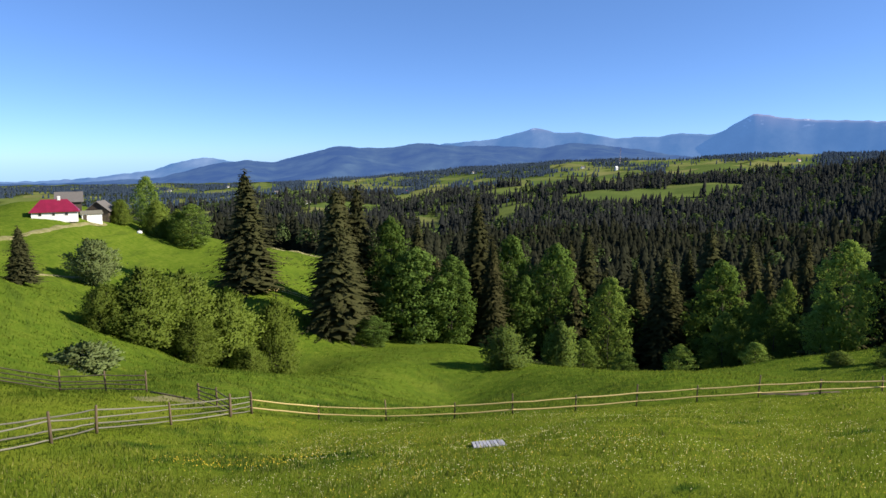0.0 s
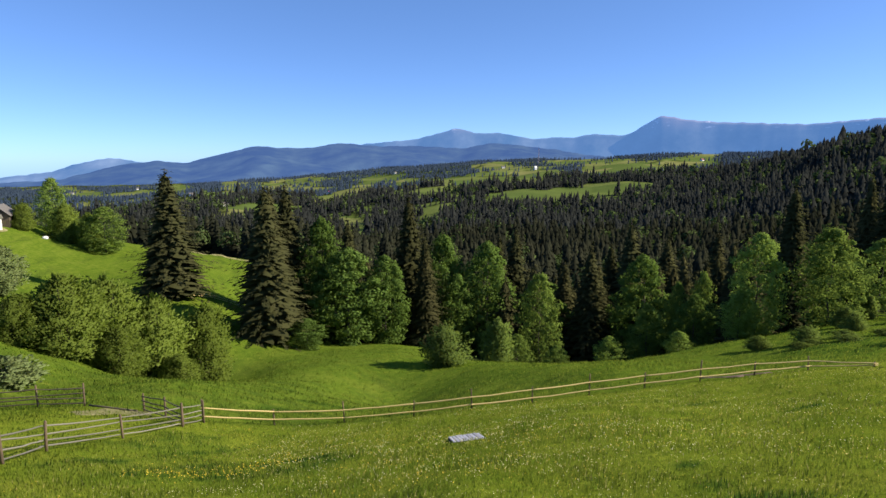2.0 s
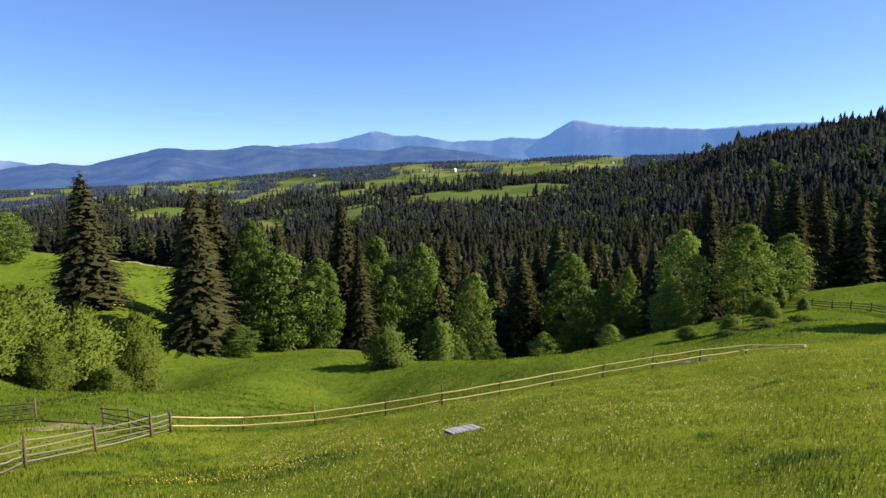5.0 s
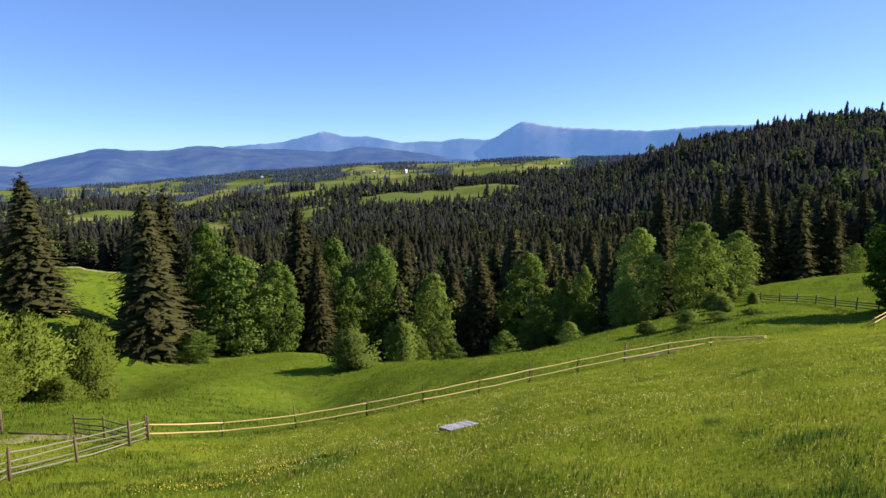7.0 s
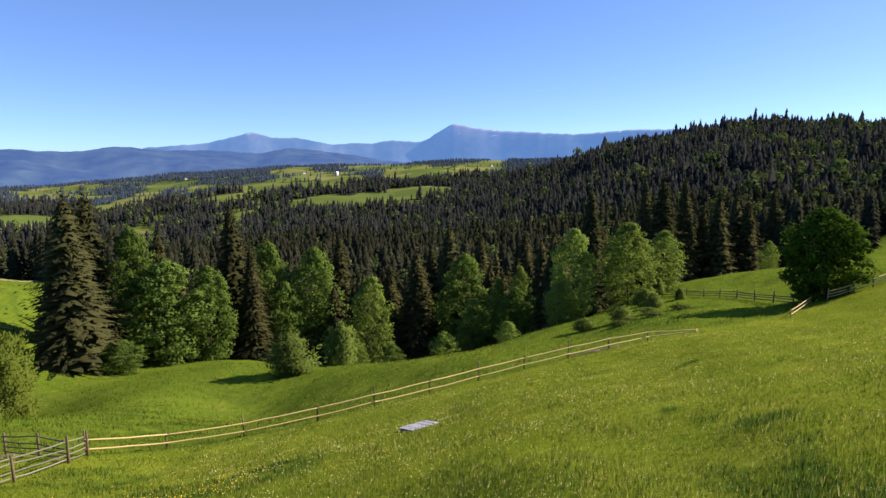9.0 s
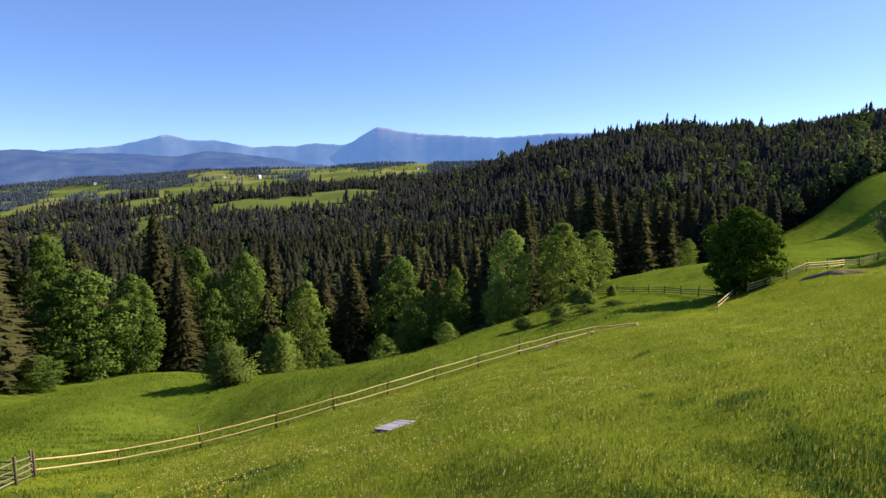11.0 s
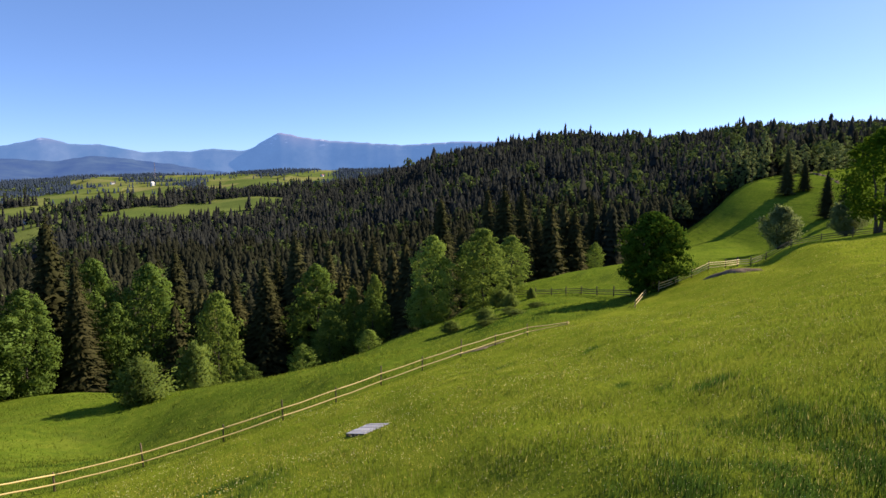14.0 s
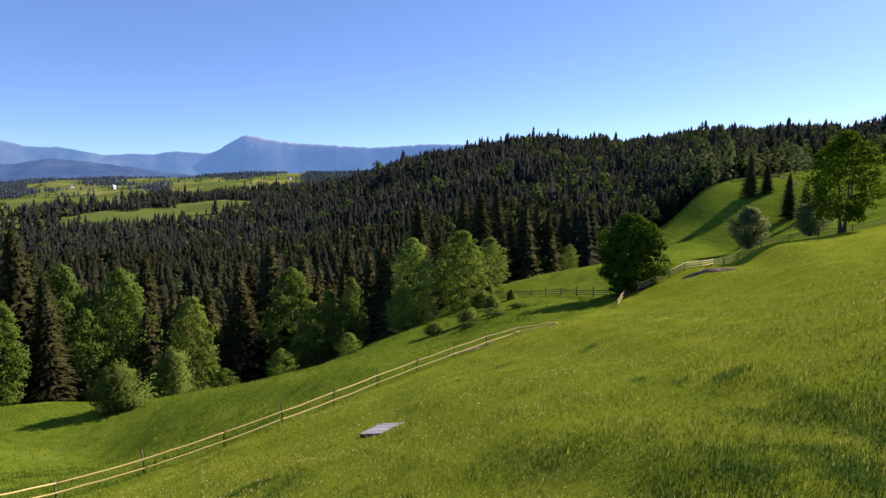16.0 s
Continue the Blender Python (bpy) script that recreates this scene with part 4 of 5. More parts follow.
p, rng = far_spots(225, 520, 7.8, 61)
used = BACK
dmin = np.array([np.min(np.hypot(used[:, 0] - q[0], used[:, 1] - q[1])) for q in p])
p = p[dmin > 3.5]
rest = WOOD[np.hypot(WOOD[:, 0], WOOD[:, 1]) > np.hypot(BACK[-1, 0], BACK[-1, 1]) + 4, :2]
p = np.vstack([p[np.hypot(p[:, 0], p[:, 1]) > 300], rest])
z = land(p[:, 0], p[:, 1])
close = np.hypot(p[:, 0], p[:, 1]) < 345
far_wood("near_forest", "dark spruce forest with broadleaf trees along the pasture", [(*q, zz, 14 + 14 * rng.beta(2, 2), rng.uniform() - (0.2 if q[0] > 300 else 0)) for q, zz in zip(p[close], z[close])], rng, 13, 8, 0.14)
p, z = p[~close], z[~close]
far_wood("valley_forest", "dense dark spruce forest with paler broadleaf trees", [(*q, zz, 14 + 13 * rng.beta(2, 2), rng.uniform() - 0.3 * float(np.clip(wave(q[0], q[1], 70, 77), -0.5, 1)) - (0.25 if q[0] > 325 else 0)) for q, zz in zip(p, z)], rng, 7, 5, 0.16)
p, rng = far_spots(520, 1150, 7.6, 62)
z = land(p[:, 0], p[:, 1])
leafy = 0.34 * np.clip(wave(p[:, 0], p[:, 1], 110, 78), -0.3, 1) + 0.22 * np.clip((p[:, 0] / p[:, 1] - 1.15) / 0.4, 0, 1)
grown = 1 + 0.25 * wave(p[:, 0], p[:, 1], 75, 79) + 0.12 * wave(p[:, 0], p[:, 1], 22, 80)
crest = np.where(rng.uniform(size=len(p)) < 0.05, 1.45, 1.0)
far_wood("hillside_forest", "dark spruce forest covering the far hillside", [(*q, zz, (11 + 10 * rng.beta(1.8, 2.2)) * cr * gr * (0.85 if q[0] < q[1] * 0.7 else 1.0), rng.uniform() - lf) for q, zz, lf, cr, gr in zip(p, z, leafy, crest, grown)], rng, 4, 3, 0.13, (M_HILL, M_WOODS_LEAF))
p, rng = far_spots(1150, 2600, 12.5, 63, -46, 60)
z = land(p[:, 0], p[:, 1])
far_wood("distant_woods", "distant dark woods between open fields, blued by haze", [(*q, zz, rng.uniform(7, 13), rng.uniform()) for q, zz in zip(p, z)], rng, 2, 3, 0.1, (M_HAZED_TREES, M_HAZED_TREES))


# ---- distant ranges ----
def mountain_range(name, label, dist, foot, skyline, mat, seed, rough):
    az = np.arange(-58, 100, 0.28)
    pa, pe = np.array([s[0] for s in skyline]), np.array([s[1] for s in skyline])
    el = np.interp(az, pa, pe)
    kern = np.array([1, 2, 3, 2, 1]) / 9.0
    el = np.convolve(np.pad(el, 2, mode="edge"), kern, "valid")
    el = el + 0.035 * wave(az * 10, az * 0, 9, seed) + 0.02 * wave(az * 10, az * 0, 3.3, seed + 1)
    crest = np.tan(np.radians(el)) * dist
    rows = np.concatenate([np.linspace(0, 1, 34), np.linspace(1.03, 1.12, 3)])
    verts = []
    for s in rows:
        d = foot + (dist - foot) * s
        x, y = d * np.sin(np.radians(az)), d * np.cos(np.radians(az))
        low = -190.0
        k = min(s, 1.0)
        spur = wave(x, y, 700, seed + 2) * 0.5 + wave(x, y, 300, seed + 3) * 0.22
        body = k ** 1.25 + rough * spur * k * (1 - k) * 1.6
        zz = low + (crest - low) * body if s <= 1 else crest - (crest - low) * (s - 1) * 3
        verts.append(np.stack([x, y, zz], 1))
    v = np.vstack(verts)
    n, m = len(rows), len(az)
    i, j = np.meshgrid(np.arange(n - 1), np.arange(m - 1), indexing="ij")
    f = np.stack([i * m + j, i * m + j + 1, (i + 1) * m + j + 1, (i + 1) * m + j], -1).reshape(-1, 4)
    ob = new(name, mesh_of(name, v, f, mat, True))
    return tagged(ob, label, "mountains", kind="structure")


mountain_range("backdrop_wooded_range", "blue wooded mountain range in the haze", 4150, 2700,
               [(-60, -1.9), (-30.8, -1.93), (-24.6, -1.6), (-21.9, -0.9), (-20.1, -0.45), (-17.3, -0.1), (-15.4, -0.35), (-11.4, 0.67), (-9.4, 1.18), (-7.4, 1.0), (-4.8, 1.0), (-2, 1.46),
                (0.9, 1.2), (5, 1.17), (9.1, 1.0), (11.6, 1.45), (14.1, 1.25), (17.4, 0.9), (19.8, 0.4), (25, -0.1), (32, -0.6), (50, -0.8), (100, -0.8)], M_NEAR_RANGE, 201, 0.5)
mountain_range("backdrop_high_range", "pale blue high mountain range with a stony summit in the haze", 4700, 4250,
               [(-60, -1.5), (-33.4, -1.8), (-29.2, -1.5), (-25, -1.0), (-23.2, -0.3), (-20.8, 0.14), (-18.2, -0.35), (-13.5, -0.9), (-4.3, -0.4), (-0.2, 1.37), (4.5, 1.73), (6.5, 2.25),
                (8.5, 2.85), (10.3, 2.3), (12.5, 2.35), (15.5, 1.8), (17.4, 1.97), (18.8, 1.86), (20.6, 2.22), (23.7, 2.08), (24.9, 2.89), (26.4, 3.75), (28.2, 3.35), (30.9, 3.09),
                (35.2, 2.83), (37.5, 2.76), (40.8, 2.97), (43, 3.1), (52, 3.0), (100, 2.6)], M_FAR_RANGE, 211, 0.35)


# ---- fences ----
def fence(label, spots, rails, rail_mat, post_mat, tall, seed, rail_r=0.055, post_r=0.05, sag=0.03, name="fence", stagger=0.0, face=1, bays=1, ends=(), rough=0.025):
    """bays: how many gaps one pole spans; face: the side of the posts on which the poles lie; ends: rail heights over the last posts."""
    rng = np.random.RandomState(seed)
    x0, y0 = spots[0]
    ob = new(name)
    ob.location = (x0, y0, h(x0, y0))
    feet = [Vector((x - x0, y - y0, h(x, y) - h(x0, y0))) for x, y in spots]
    low = [1.0] * (len(spots) - len(ends)) + list(ends)
    for k, f in enumerate(feet):
        t = tall * low[k] * (rng.uniform(0.9, 1.12) if not stagger else rng.uniform(0.97, 1.05) * (1 + stagger * (1 if k % 2 == 0 else -1)))
        lean = Vector((rng.normal() * 0.04, rng.normal() * 0.04, 0))
        v, fc = tube([f + Vector((0, 0, -0.25)), f + lean * 0.5 + Vector((0, 0, t * 0.5)), f + lean + Vector((0, 0, t - 0.05)), f + lean + Vector((0, 0, t))], [post_r * 1.1, post_r, post_r * 0.92, post_r * 0.6], 8)
        part("post", mesh_of("post", v, fc, post_mat, True), None, ob)
    for r, zr in enumerate(rails):
        at = [zr * low[k] + rng.normal() * rough for k in range(len(feet))]
        k = 0
        while k < len(feet) - 1:
            k2 = min(k + (1 if k == 0 and r % 2 and bays > 1 else bays), len(feet) - 1)
            pts = []
            for j in range(k, k2):
                a, b = feet[j], feet[j + 1]
                d = b - a
                d.z = 0
                side = Vector((-d.y, d.x, 0)).normalized() * (post_r + rail_r * 0.8) * face
                steps = [-0.05] * (j == k) + [0.06, 0.3, 0.5, 0.7, 0.94] + [1.05] * (j == k2 - 1)
                for s in steps:
                    q = a.lerp(b, s) + side
                    q.z += at[j] + (at[j + 1] - at[j]) * s - sag * math.sin(math.pi * max(0, min(1, s))) + rng.normal() * 0.01
                    pts.append(q)
            thick = np.linspace(1.15, 0.82, len(pts)) if rng.uniform() < 0.5 else np.linspace(0.82, 1.15, len(pts))
            thick[[0, -1]] *= 0.55
            v, fc = tube(pts, [rail_r * q for q in thick], 7)
            part("rail", mesh_of("rail", v, fc, rail_mat, True), None, ob)
            k = k2
    return tagged(ob, label, "fence")


fence("two-rail pasture fence of pale peeled poles on dark posts", [(-13.3, 40.4), (-9.1, 42.0), (-4.4, 42.3), (0.4, 41.9), (4.4, 41.4), (8.8, 41.7), (13.1, 42.0), (17.3, 42.0), (21.4, 41.7), (25.6, 41.6), (29.6, 41.2), (33.4, 39.5)],
      (0.42, 0.98), M_POLE, M_POST, 1.36, 1, 0.046, 0.052, stagger=0.14, face=-1, bays=2, ends=(0.92, 0.72, 0.35))
fence("grey weathered four-rail fence along the meadow", [(-15.7, 17.0), (-15.9, 20.8), (-16.2, 24.4), (-16.6, 28.2), (-15.4, 33.2), (-13.9, 38.1), (-13.2, 40.2)], (0.22, 0.52, 0.84, 1.14), M_GREYWOOD, M_POST, 1.42, 2, 0.037, 0.062, rough=0.055)
fence("dark weathered four-rail fence beside the gate gap", [(-13.9, 38.3), (-15.5, 40.2), (-17.3, 41.7)], (0.22, 0.52, 0.84, 1.14), M_DARKWOOD, M_POST, 1.42, 3, 0.037, 0.062, rough=0.055)
fence("dark weathered four-rail pasture fence ending at the gap", [(-21.2, 42.3), (-24.1, 42.4), (-27.2, 42.2), (-31.4, 41.6), (-36.0, 40.6)], (0.25, 0.55, 0.86, 1.16), M_DARKWOOD, M_POST, 1.42, 4, 0.04, 0.062, rough=0.055)
fence("dark pole fence across the lower pasture", [(62.5, 50.5), (65.0, 55.0), (66.6, 59.0), (68.0, 63.0), (69.2, 67.0), (70.4, 71.0), (72.0, 76.0), (74.0, 83.0)], (0.3, 0.65, 0.98), M_DARKWOOD, M_DARKWOOD, 1.4, 5, 0.06, 0.085, bays=2)
fence("pale pole fence up the pasture slope", [(63.0, 46.6), (65.6, 45.6), (68.6, 44.8), (72.2, 44.2), (76.6, 43.7), (80.5, 43.6)], (0.45, 0.8, 1.1), M_POLE, M_STAKE, 1.4, 6, 0.07, 0.08, face=-1, bays=2)
fence("dark pole fence along the upper pasture", [(80.6, 43.7), (86.0, 43.9), (91.5, 43.8), (98.0, 42.4), (104.0, 39.8), (109.0, 36.5), (114.5, 32.6), (121.0, 28.0)], (0.35, 0.7, 1.05), M_DARKWOOD, M_POST, 1.4, 7, 0.06, 0.08)
fence("short leaning pole fence under the dark tree", [(51.0, 42.8), (61.6, 47.7)], (0.40, 0.85), M_POLE, M_STAKE, 1.0, 8, 0.046, 0.045)
fence("pale rail fence beyond the spruces", [(-43.5, 146.6), (-41.0, 148.2), (-38.6, 150.0), (-35.8, 152.4), (-32.0, 155.0)], (0.5, 1.0), M_POLE, M_POST, 1.3, 9, 0.08, 0.09)


def fallen_pole(a, b, r, mat, label):
    x0, y0 = a
    pts = []
    for s in (0, 0.33, 0.66, 1):
        x, y = x0 + (b[0] - x0) * s, y0 + (b[1] - y0) * s
        pts.append((x, y, h(x, y) + r + 0.05))
    v, f = tube(pts, [r, r, r * 0.9, r * 0.8], 7)
    ob = new("fallen_pole", mesh_of("fallen_pole", v, f, mat, True))
    return tagged(ob, label, "pole")


# ---- board platform in the meadow ----
def board_cover():
    cx, cy = 1.62, 26.9
    ob = new("board_cover")
    e = 0.9
    gx = (h(cx + e, cy) - h(cx - e, cy)) / (2 * e)
    gy = (h(cx, cy + e) - h(cx, cy - e)) / (2 * e)
    X = Vector((1, 0, gx * 1.0)).normalized()
    Y = Vector((0, 1, gy * 0.8)).normalized()
    Z = X.cross(Y).normalized()
    Y = Z.cross(X)
    m = Matrix((X, Y, Z)).transposed().to_4x4()
    ob.matrix_world = Matrix.Translation((cx, cy, h(cx, cy) + 0.01)) @ m @ pose(0, 0, 0, 0, 0, 2) @ Matrix.Diagonal((0.87, 1, 1, 1))
    rng = np.random.RandomState(3)
    n = 9
    for k in range(n):
        w = 1.66 / n
        x = -0.83 + w * k
        bm = box(bmesh.new(), x + 0.014, x + w - 0.014, -0.86 + rng.normal() * 0.02, 0.86 + rng.normal() * 0.02, 0.10 + rng.normal() * 0.006, 0.135 + rng.normal() * 0.006, 0.005)
        part("board", bm, M_BOARD, ob)
    for y in (-0.62, 0.62):
        part("bearer", box(bmesh.new(), -0.85, 0.85, y - 0.05, y + 0.05, -0.12 if y < 0 else -0.55, 0.098, 0.006), M_DARKWOOD, ob)
    for x in (-0.83, 0.83):
        part("side_board", box(bmesh.new(), x - 0.02, x + 0.02, -0.84, 0.84, -0.14, 0.094, 0.004), M_DARKWOOD, ob)
    return tagged(ob, "silver-grey board cover lying in the flowering meadow", "board cover")


board_cover()


# ---- bare earth and tracks ----
def patch(name, label, cx, cy, a, b, turn, mat, seed, lift=0.03, category="bare earth", mound=0.0):
    rng = np.random.RandomState(seed)
    t = radians(turn)
    rings, sides = 7, 40
    wob = 1 + 0.22 * np.array([math.sin(3 * k * 6.28 / sides + seed) + math.sin(5 * k * 6.28 / sides + 2 * seed) for k in range(sides)])
    v, f = [(cx, cy, h(cx, cy) + lift + 0.03 + mound)], []
    for r in range(1, rings + 1):
        for k in range(sides):
            w = 2 * math.pi * k / sides
            q = r / rings
            px, py = a * q * math.cos(w) * wob[k], b * q * math.sin(w) * wob[k]
            x, y = cx + px * math.cos(t) - py * math.sin(t), cy + px * math.sin(t) + py * math.cos(t)
            v.append((x, y, h(x, y) + (lift + rng.uniform(0, 0.05) + mound * (1 - q * q) * (0.8 + 0.25 * wob[k] + rng.uniform(-0.12, 0.12))) * (1 if r < rings else -1)))
    for k in range(sides):
        f.append((0, 1 + k, 1 + (k + 1) % sides))
        for r in range(rings - 1):
            o = 1 + r * sides
            f.append((o + k, o + sides + k, o + sides + (k + 1) % sides, o + (k + 1) % sides))
    return tagged(new(name, mesh_of(name, v, f, mat, True)), label, category, kind="structure")


def track(name, label, pts, width, mat, lift=0.06):
    v, f = [], []
    dense = []
    for (x0, y0), (x1, y1) in zip(pts, pts[1:]):
        n = max(2, int(math.hypot(x1 - x0, y1 - y0) / 2))
        dense += [(x0 + (x1 - x0) * k / n, y0 + (y1 - y0) * k / n) for k in range(n)]
    dense.append(pts[-1])
    for k, (x, y) in enumerate(dense):
        xa, ya = dense[max(0, k - 1)]
        xb, yb = dense[min(len(dense) - 1, k + 1)]
        d = math.hypot(xb - xa, yb - ya)
        nx, ny = -(yb - ya) / d, (xb - xa) / d
        w = width * (1 + 0.25 * math.sin(k * 1.7) + 0.2 * math.sin(k * 0.6))
        for s in (-0.5, -0.2, 0.2, 0.5):
            px, py = x + nx * w * s, y + ny * w * s
            v.append((px, py, h(px, py) + (lift if abs(s) < 0.4 else -0.02)))
        if k:
            o = 4 * (k - 1)
            for j in range(3):
                f.append((o + j, o + j + 1, o + j + 5, o + j + 4))
    return tagged(new(name, mesh_of(name, v, f, mat, True)), label, "track", kind="structure")


patch("mud_patch", "trodden bare earth under the pole fence", 24.4, 42.9, 2.4, 0.8, -18, M_MUD, 1, 0.06)
patch("mud_patch", "long strip of bare earth below the pasture fence", 66.4, 37.6, 3.2, 1.6, -62, M_MUD, 5, 0.06, mound=0.32)
patch("mud_patch", "trodden earth in the gap of the fence", -18.8, 40.6, 2.4, 1.0, 20, M_TRACK, 3)
fallen_pole((-20.8, 42.0), (-17.6, 41.4), 0.06, M_DARKWOOD, "dark pole lying across the gap in the fence")


# ---- grass and flowers ----
def scatter(n, seed, spread=1.0):
    """Spots on the near meadow, thinning out with distance."""
    rng = np.random.RandomState(seed)
    u = rng.uniform(0, 1, n)
    r = 6.5 * (105 / 6.5) ** (u ** spread)
    a = np.radians(rng.uniform(-46, 74, n))
    x = -7 + rng.uniform(-9, 8, n) + r * np.sin(a)
    y = -3 + r * np.cos(a)
    return x, y, r, rng


def blades(name, label, mat, n, seed, tall, keep):
    x, y, r, rng = scatter(n, seed)
    ok = keep(x, y, rng)
    x, y, r = x[ok], y[ok], r[ok]
    n = len(x)
    z = land(x, y)
    hh = tall * rng.uniform(0.45, 1.25, n) * (0.8 + 0.3 * wave(x, y, 4, 88))
    w = rng.uniform(0.004, 0.008, n) * (1 + r / 22)
    a, lean, la = rng.uniform(0, 6.28, n), rng.uniform(0.05, 0.5, n) * hh, rng.uniform(0, 6.28, n)
    dx, dy = np.cos(a) * w, np.sin(a) * w
    p0 = np.stack([x - dx, y - dy, z - 0.03], 1)
    p1 = np.stack([x + dx, y + dy, z - 0.03], 1)
    p2 = np.stack([x + np.cos(la) * lean, y + np.sin(la) * lean, z + hh], 1)
    v = np.stack([p0, p1, p2], 1).reshape(-1, 3)
    f = np.arange(3 * n).reshape(n, 3)
    me = mesh_of(name, v, f, mat, True)
    up = np.stack([np.cos(la) * 0.35, np.sin(la) * 0.35, np.ones(n)], 1)
    me.normals_split_custom_set_from_vertices(np.repeat(up / np.linalg.norm(up, axis=1)[:, None], 3, 0).tolist())
    return tagged(new(name, me), label, "grass", kind="stuff")


def flowers(name, label, mat, x, y, rng, size, tall):
    n = len(x)
    z = land(x, y) + tall * rng.uniform(0.6, 1.15, n)
    d = rng.normal(size=(n, 3)) * 0.3 + np.array([0.35, -0.35, 0.9])
    d /= np.linalg.norm(d, axis=1)[:, None]
    t = np.cross(d, np.array([1.0, 0.2, 0.1]))
    t /= np.linalg.norm(t, axis=1)[:, None]
    b = np.cross(d, t)
    s = size * rng.uniform(0.55, 1.25, n) * np.clip(np.hypot(x + 8, y + 2) / 24, 0.5, 1.2)
    c = np.stack([x, y, z], 1)
    ringv = [c + d * (s * -0.15)[:, None]] + [c + (t * math.cos(k * 1.2566) + b * math.sin(k * 1.2566)) * s[:, None] for k in range(5)]
    v = np.stack(ringv, 1).reshape(-1, 3)
    o = (np.arange(n) * 6)[:, None]
    f = np.vstack([o + np.array([0, 1 + k, 1 + (k + 1) % 5]) for k in range(5)])
    return tagged(new(name, mesh_of(name, v, f, mat)), label, "flowers", kind="stuff")


blades("meadow_grass", "tall mixed meadow grass, green and straw-coloured", M_GRASS, 560000, 71, 0.16, lambda x, y, g: (rank_patch(x, y) < g.uniform(0.1, 0.9, len(x))) & (y < np.interp(x, [-60, -14, 0, 14, 25, 37, 45, 57, 63, 80, 100, 121, 200], [44, 41, 42, 42, 41.8, 42.2, 44, 46, 46.6, 43.7, 42, 28, -10]) + 6 * g.uniform(0, 1, len(x)) ** 2))
blades("seed_stalks", "thin straw-coloured seed stalks among the grass", M_STRAW, 90000, 77, 0.17, lambda x, y, g: (y < 41) & (x > -15) & (0.6 * wave(x, y, 6, 98) + 0.4 * wave(x, y, 2, 99) > g.uniform(-1.0, 1.0, len(x))))


def tufts():
    """Thinner grass of the grazed land beyond the fence."""
    rng = np.random.RandomState(76)
    n = 150000
    r = 40 * (130 / 40) ** rng.uniform(0, 1, n) ** 0.9
    a = np.radians(rng.uniform(-42, 66, n))
    x, y = -6 + r * np.sin(a), r * np.cos(a)
    ok = ((y > np.interp(x, [-14, 0, 37, 57, 80, 121], [41.5, 42.5, 43, 46.5, 44.5, 29])) | (x < -15)) & ~wooded(x, y) & (wave(x, y, 2.2, 96) + 0.7 * wave(x, y, 7.0, 97) > rng.uniform(-1.2, 0.9, n))
    x, y, r = x[ok], y[ok], r[ok]
    n = len(x)
    z = land(x, y)
    hh, w = rng.uniform(0.10, 0.30, n), rng.uniform(0.016, 0.034, n) * (0.6 + r / 90)
    a, la = rng.uniform(0, 6.28, n), rng.uniform(0, 6.28, n)
    lean = hh * rng.uniform(0.1, 0.6, n)
    v = np.stack([np.stack([x - np.cos(a) * w, y - np.sin(a) * w, z - 0.03], 1), np.stack([x + np.cos(a) * w, y + np.sin(a) * w, z - 0.03], 1),
                  np.stack([x + np.cos(la) * lean, y + np.sin(la) * lean, z + hh], 1)], 1).reshape(-1, 3)
    me = mesh_of("pasture_grass", v, np.arange(3 * n).reshape(n, 3), M_GRASS, True)
    up = np.stack([np.cos(la) * 0.35, np.sin(la) * 0.35, np.ones(n)], 1)
    me.normals_split_custom_set_from_vertices(np.repeat(up / np.linalg.norm(up, axis=1)[:, None], 3, 0).tolist())
    return tagged(new("pasture_grass", me), "short tufted pasture grass beyond the fence", "grass", kind="stuff")


tufts()
blades("rank_grass", "clumps of tall dark green grass", M_RANK, 400000, 72, 0.26, lambda x, y, g: rank_patch(x, y) > g.uniform(0.1, 0.9, len(x)))
x, y, r, rng = scatter(80000, 73, 0.8)
ok = (0.6 * wave(x, y, 11, 91) + 0.4 * wave(x, y, 3, 92) > rng.uniform(-0.6, 2.2, len(x)) + 0.7 * np.clip((-8 - x) / 6, 0, 1)) & (y < 41) & (x > -15.5)
flowers("yellow_flowers", "scattered yellow buttercups in the grass", M_YELLOW, x[ok], y[ok], rng, 0.0125, 0.18)
x, y, r, rng = scatter(150000, 74, 0.8)
ok = (0.45 * wave(x, y, 9, 93) + 0.4 * wave(x, y, 2.5, 94) > rng.uniform(-0.5, 2.0, len(x)) + 1.1 * np.clip((-6 - x) / 6, 0, 1)) & (y < 41) & (x > -15.5)
flowers("white_flowers", "scattered small white meadow flowers", M_WHITE, x[ok], y[ok], rng, 0.0115, 0.18)
rng = np.random.RandomState(75)
x = np.concatenate([rng.normal(-9.6, 1.3, 130), rng.normal(-7.0, 0.9, 60), rng.normal(-2.0, 1.6, 60), rng.normal(24, 4.0, 160)])
y = np.concatenate([rng.normal(23.5, 0.9, 130), rng.normal(25.8, 0.8, 60), rng.normal(17.5, 0.9, 60), rng.normal(20.0, 1.6, 160)])
flowers("buttercup_clump", "thick clumps of bright yellow buttercups", M_YELLOW, x, y, rng, 0.018, 0.24)


# ---- the farm on the hill ----
FARM = pose(-111.5, 177.5, 0, 0, 0, 33)


def farm_spot(lx, ly):
    p = FARM @ Vector((lx, ly, 0))
    return p.x, p.y, h(p.x, p.y)


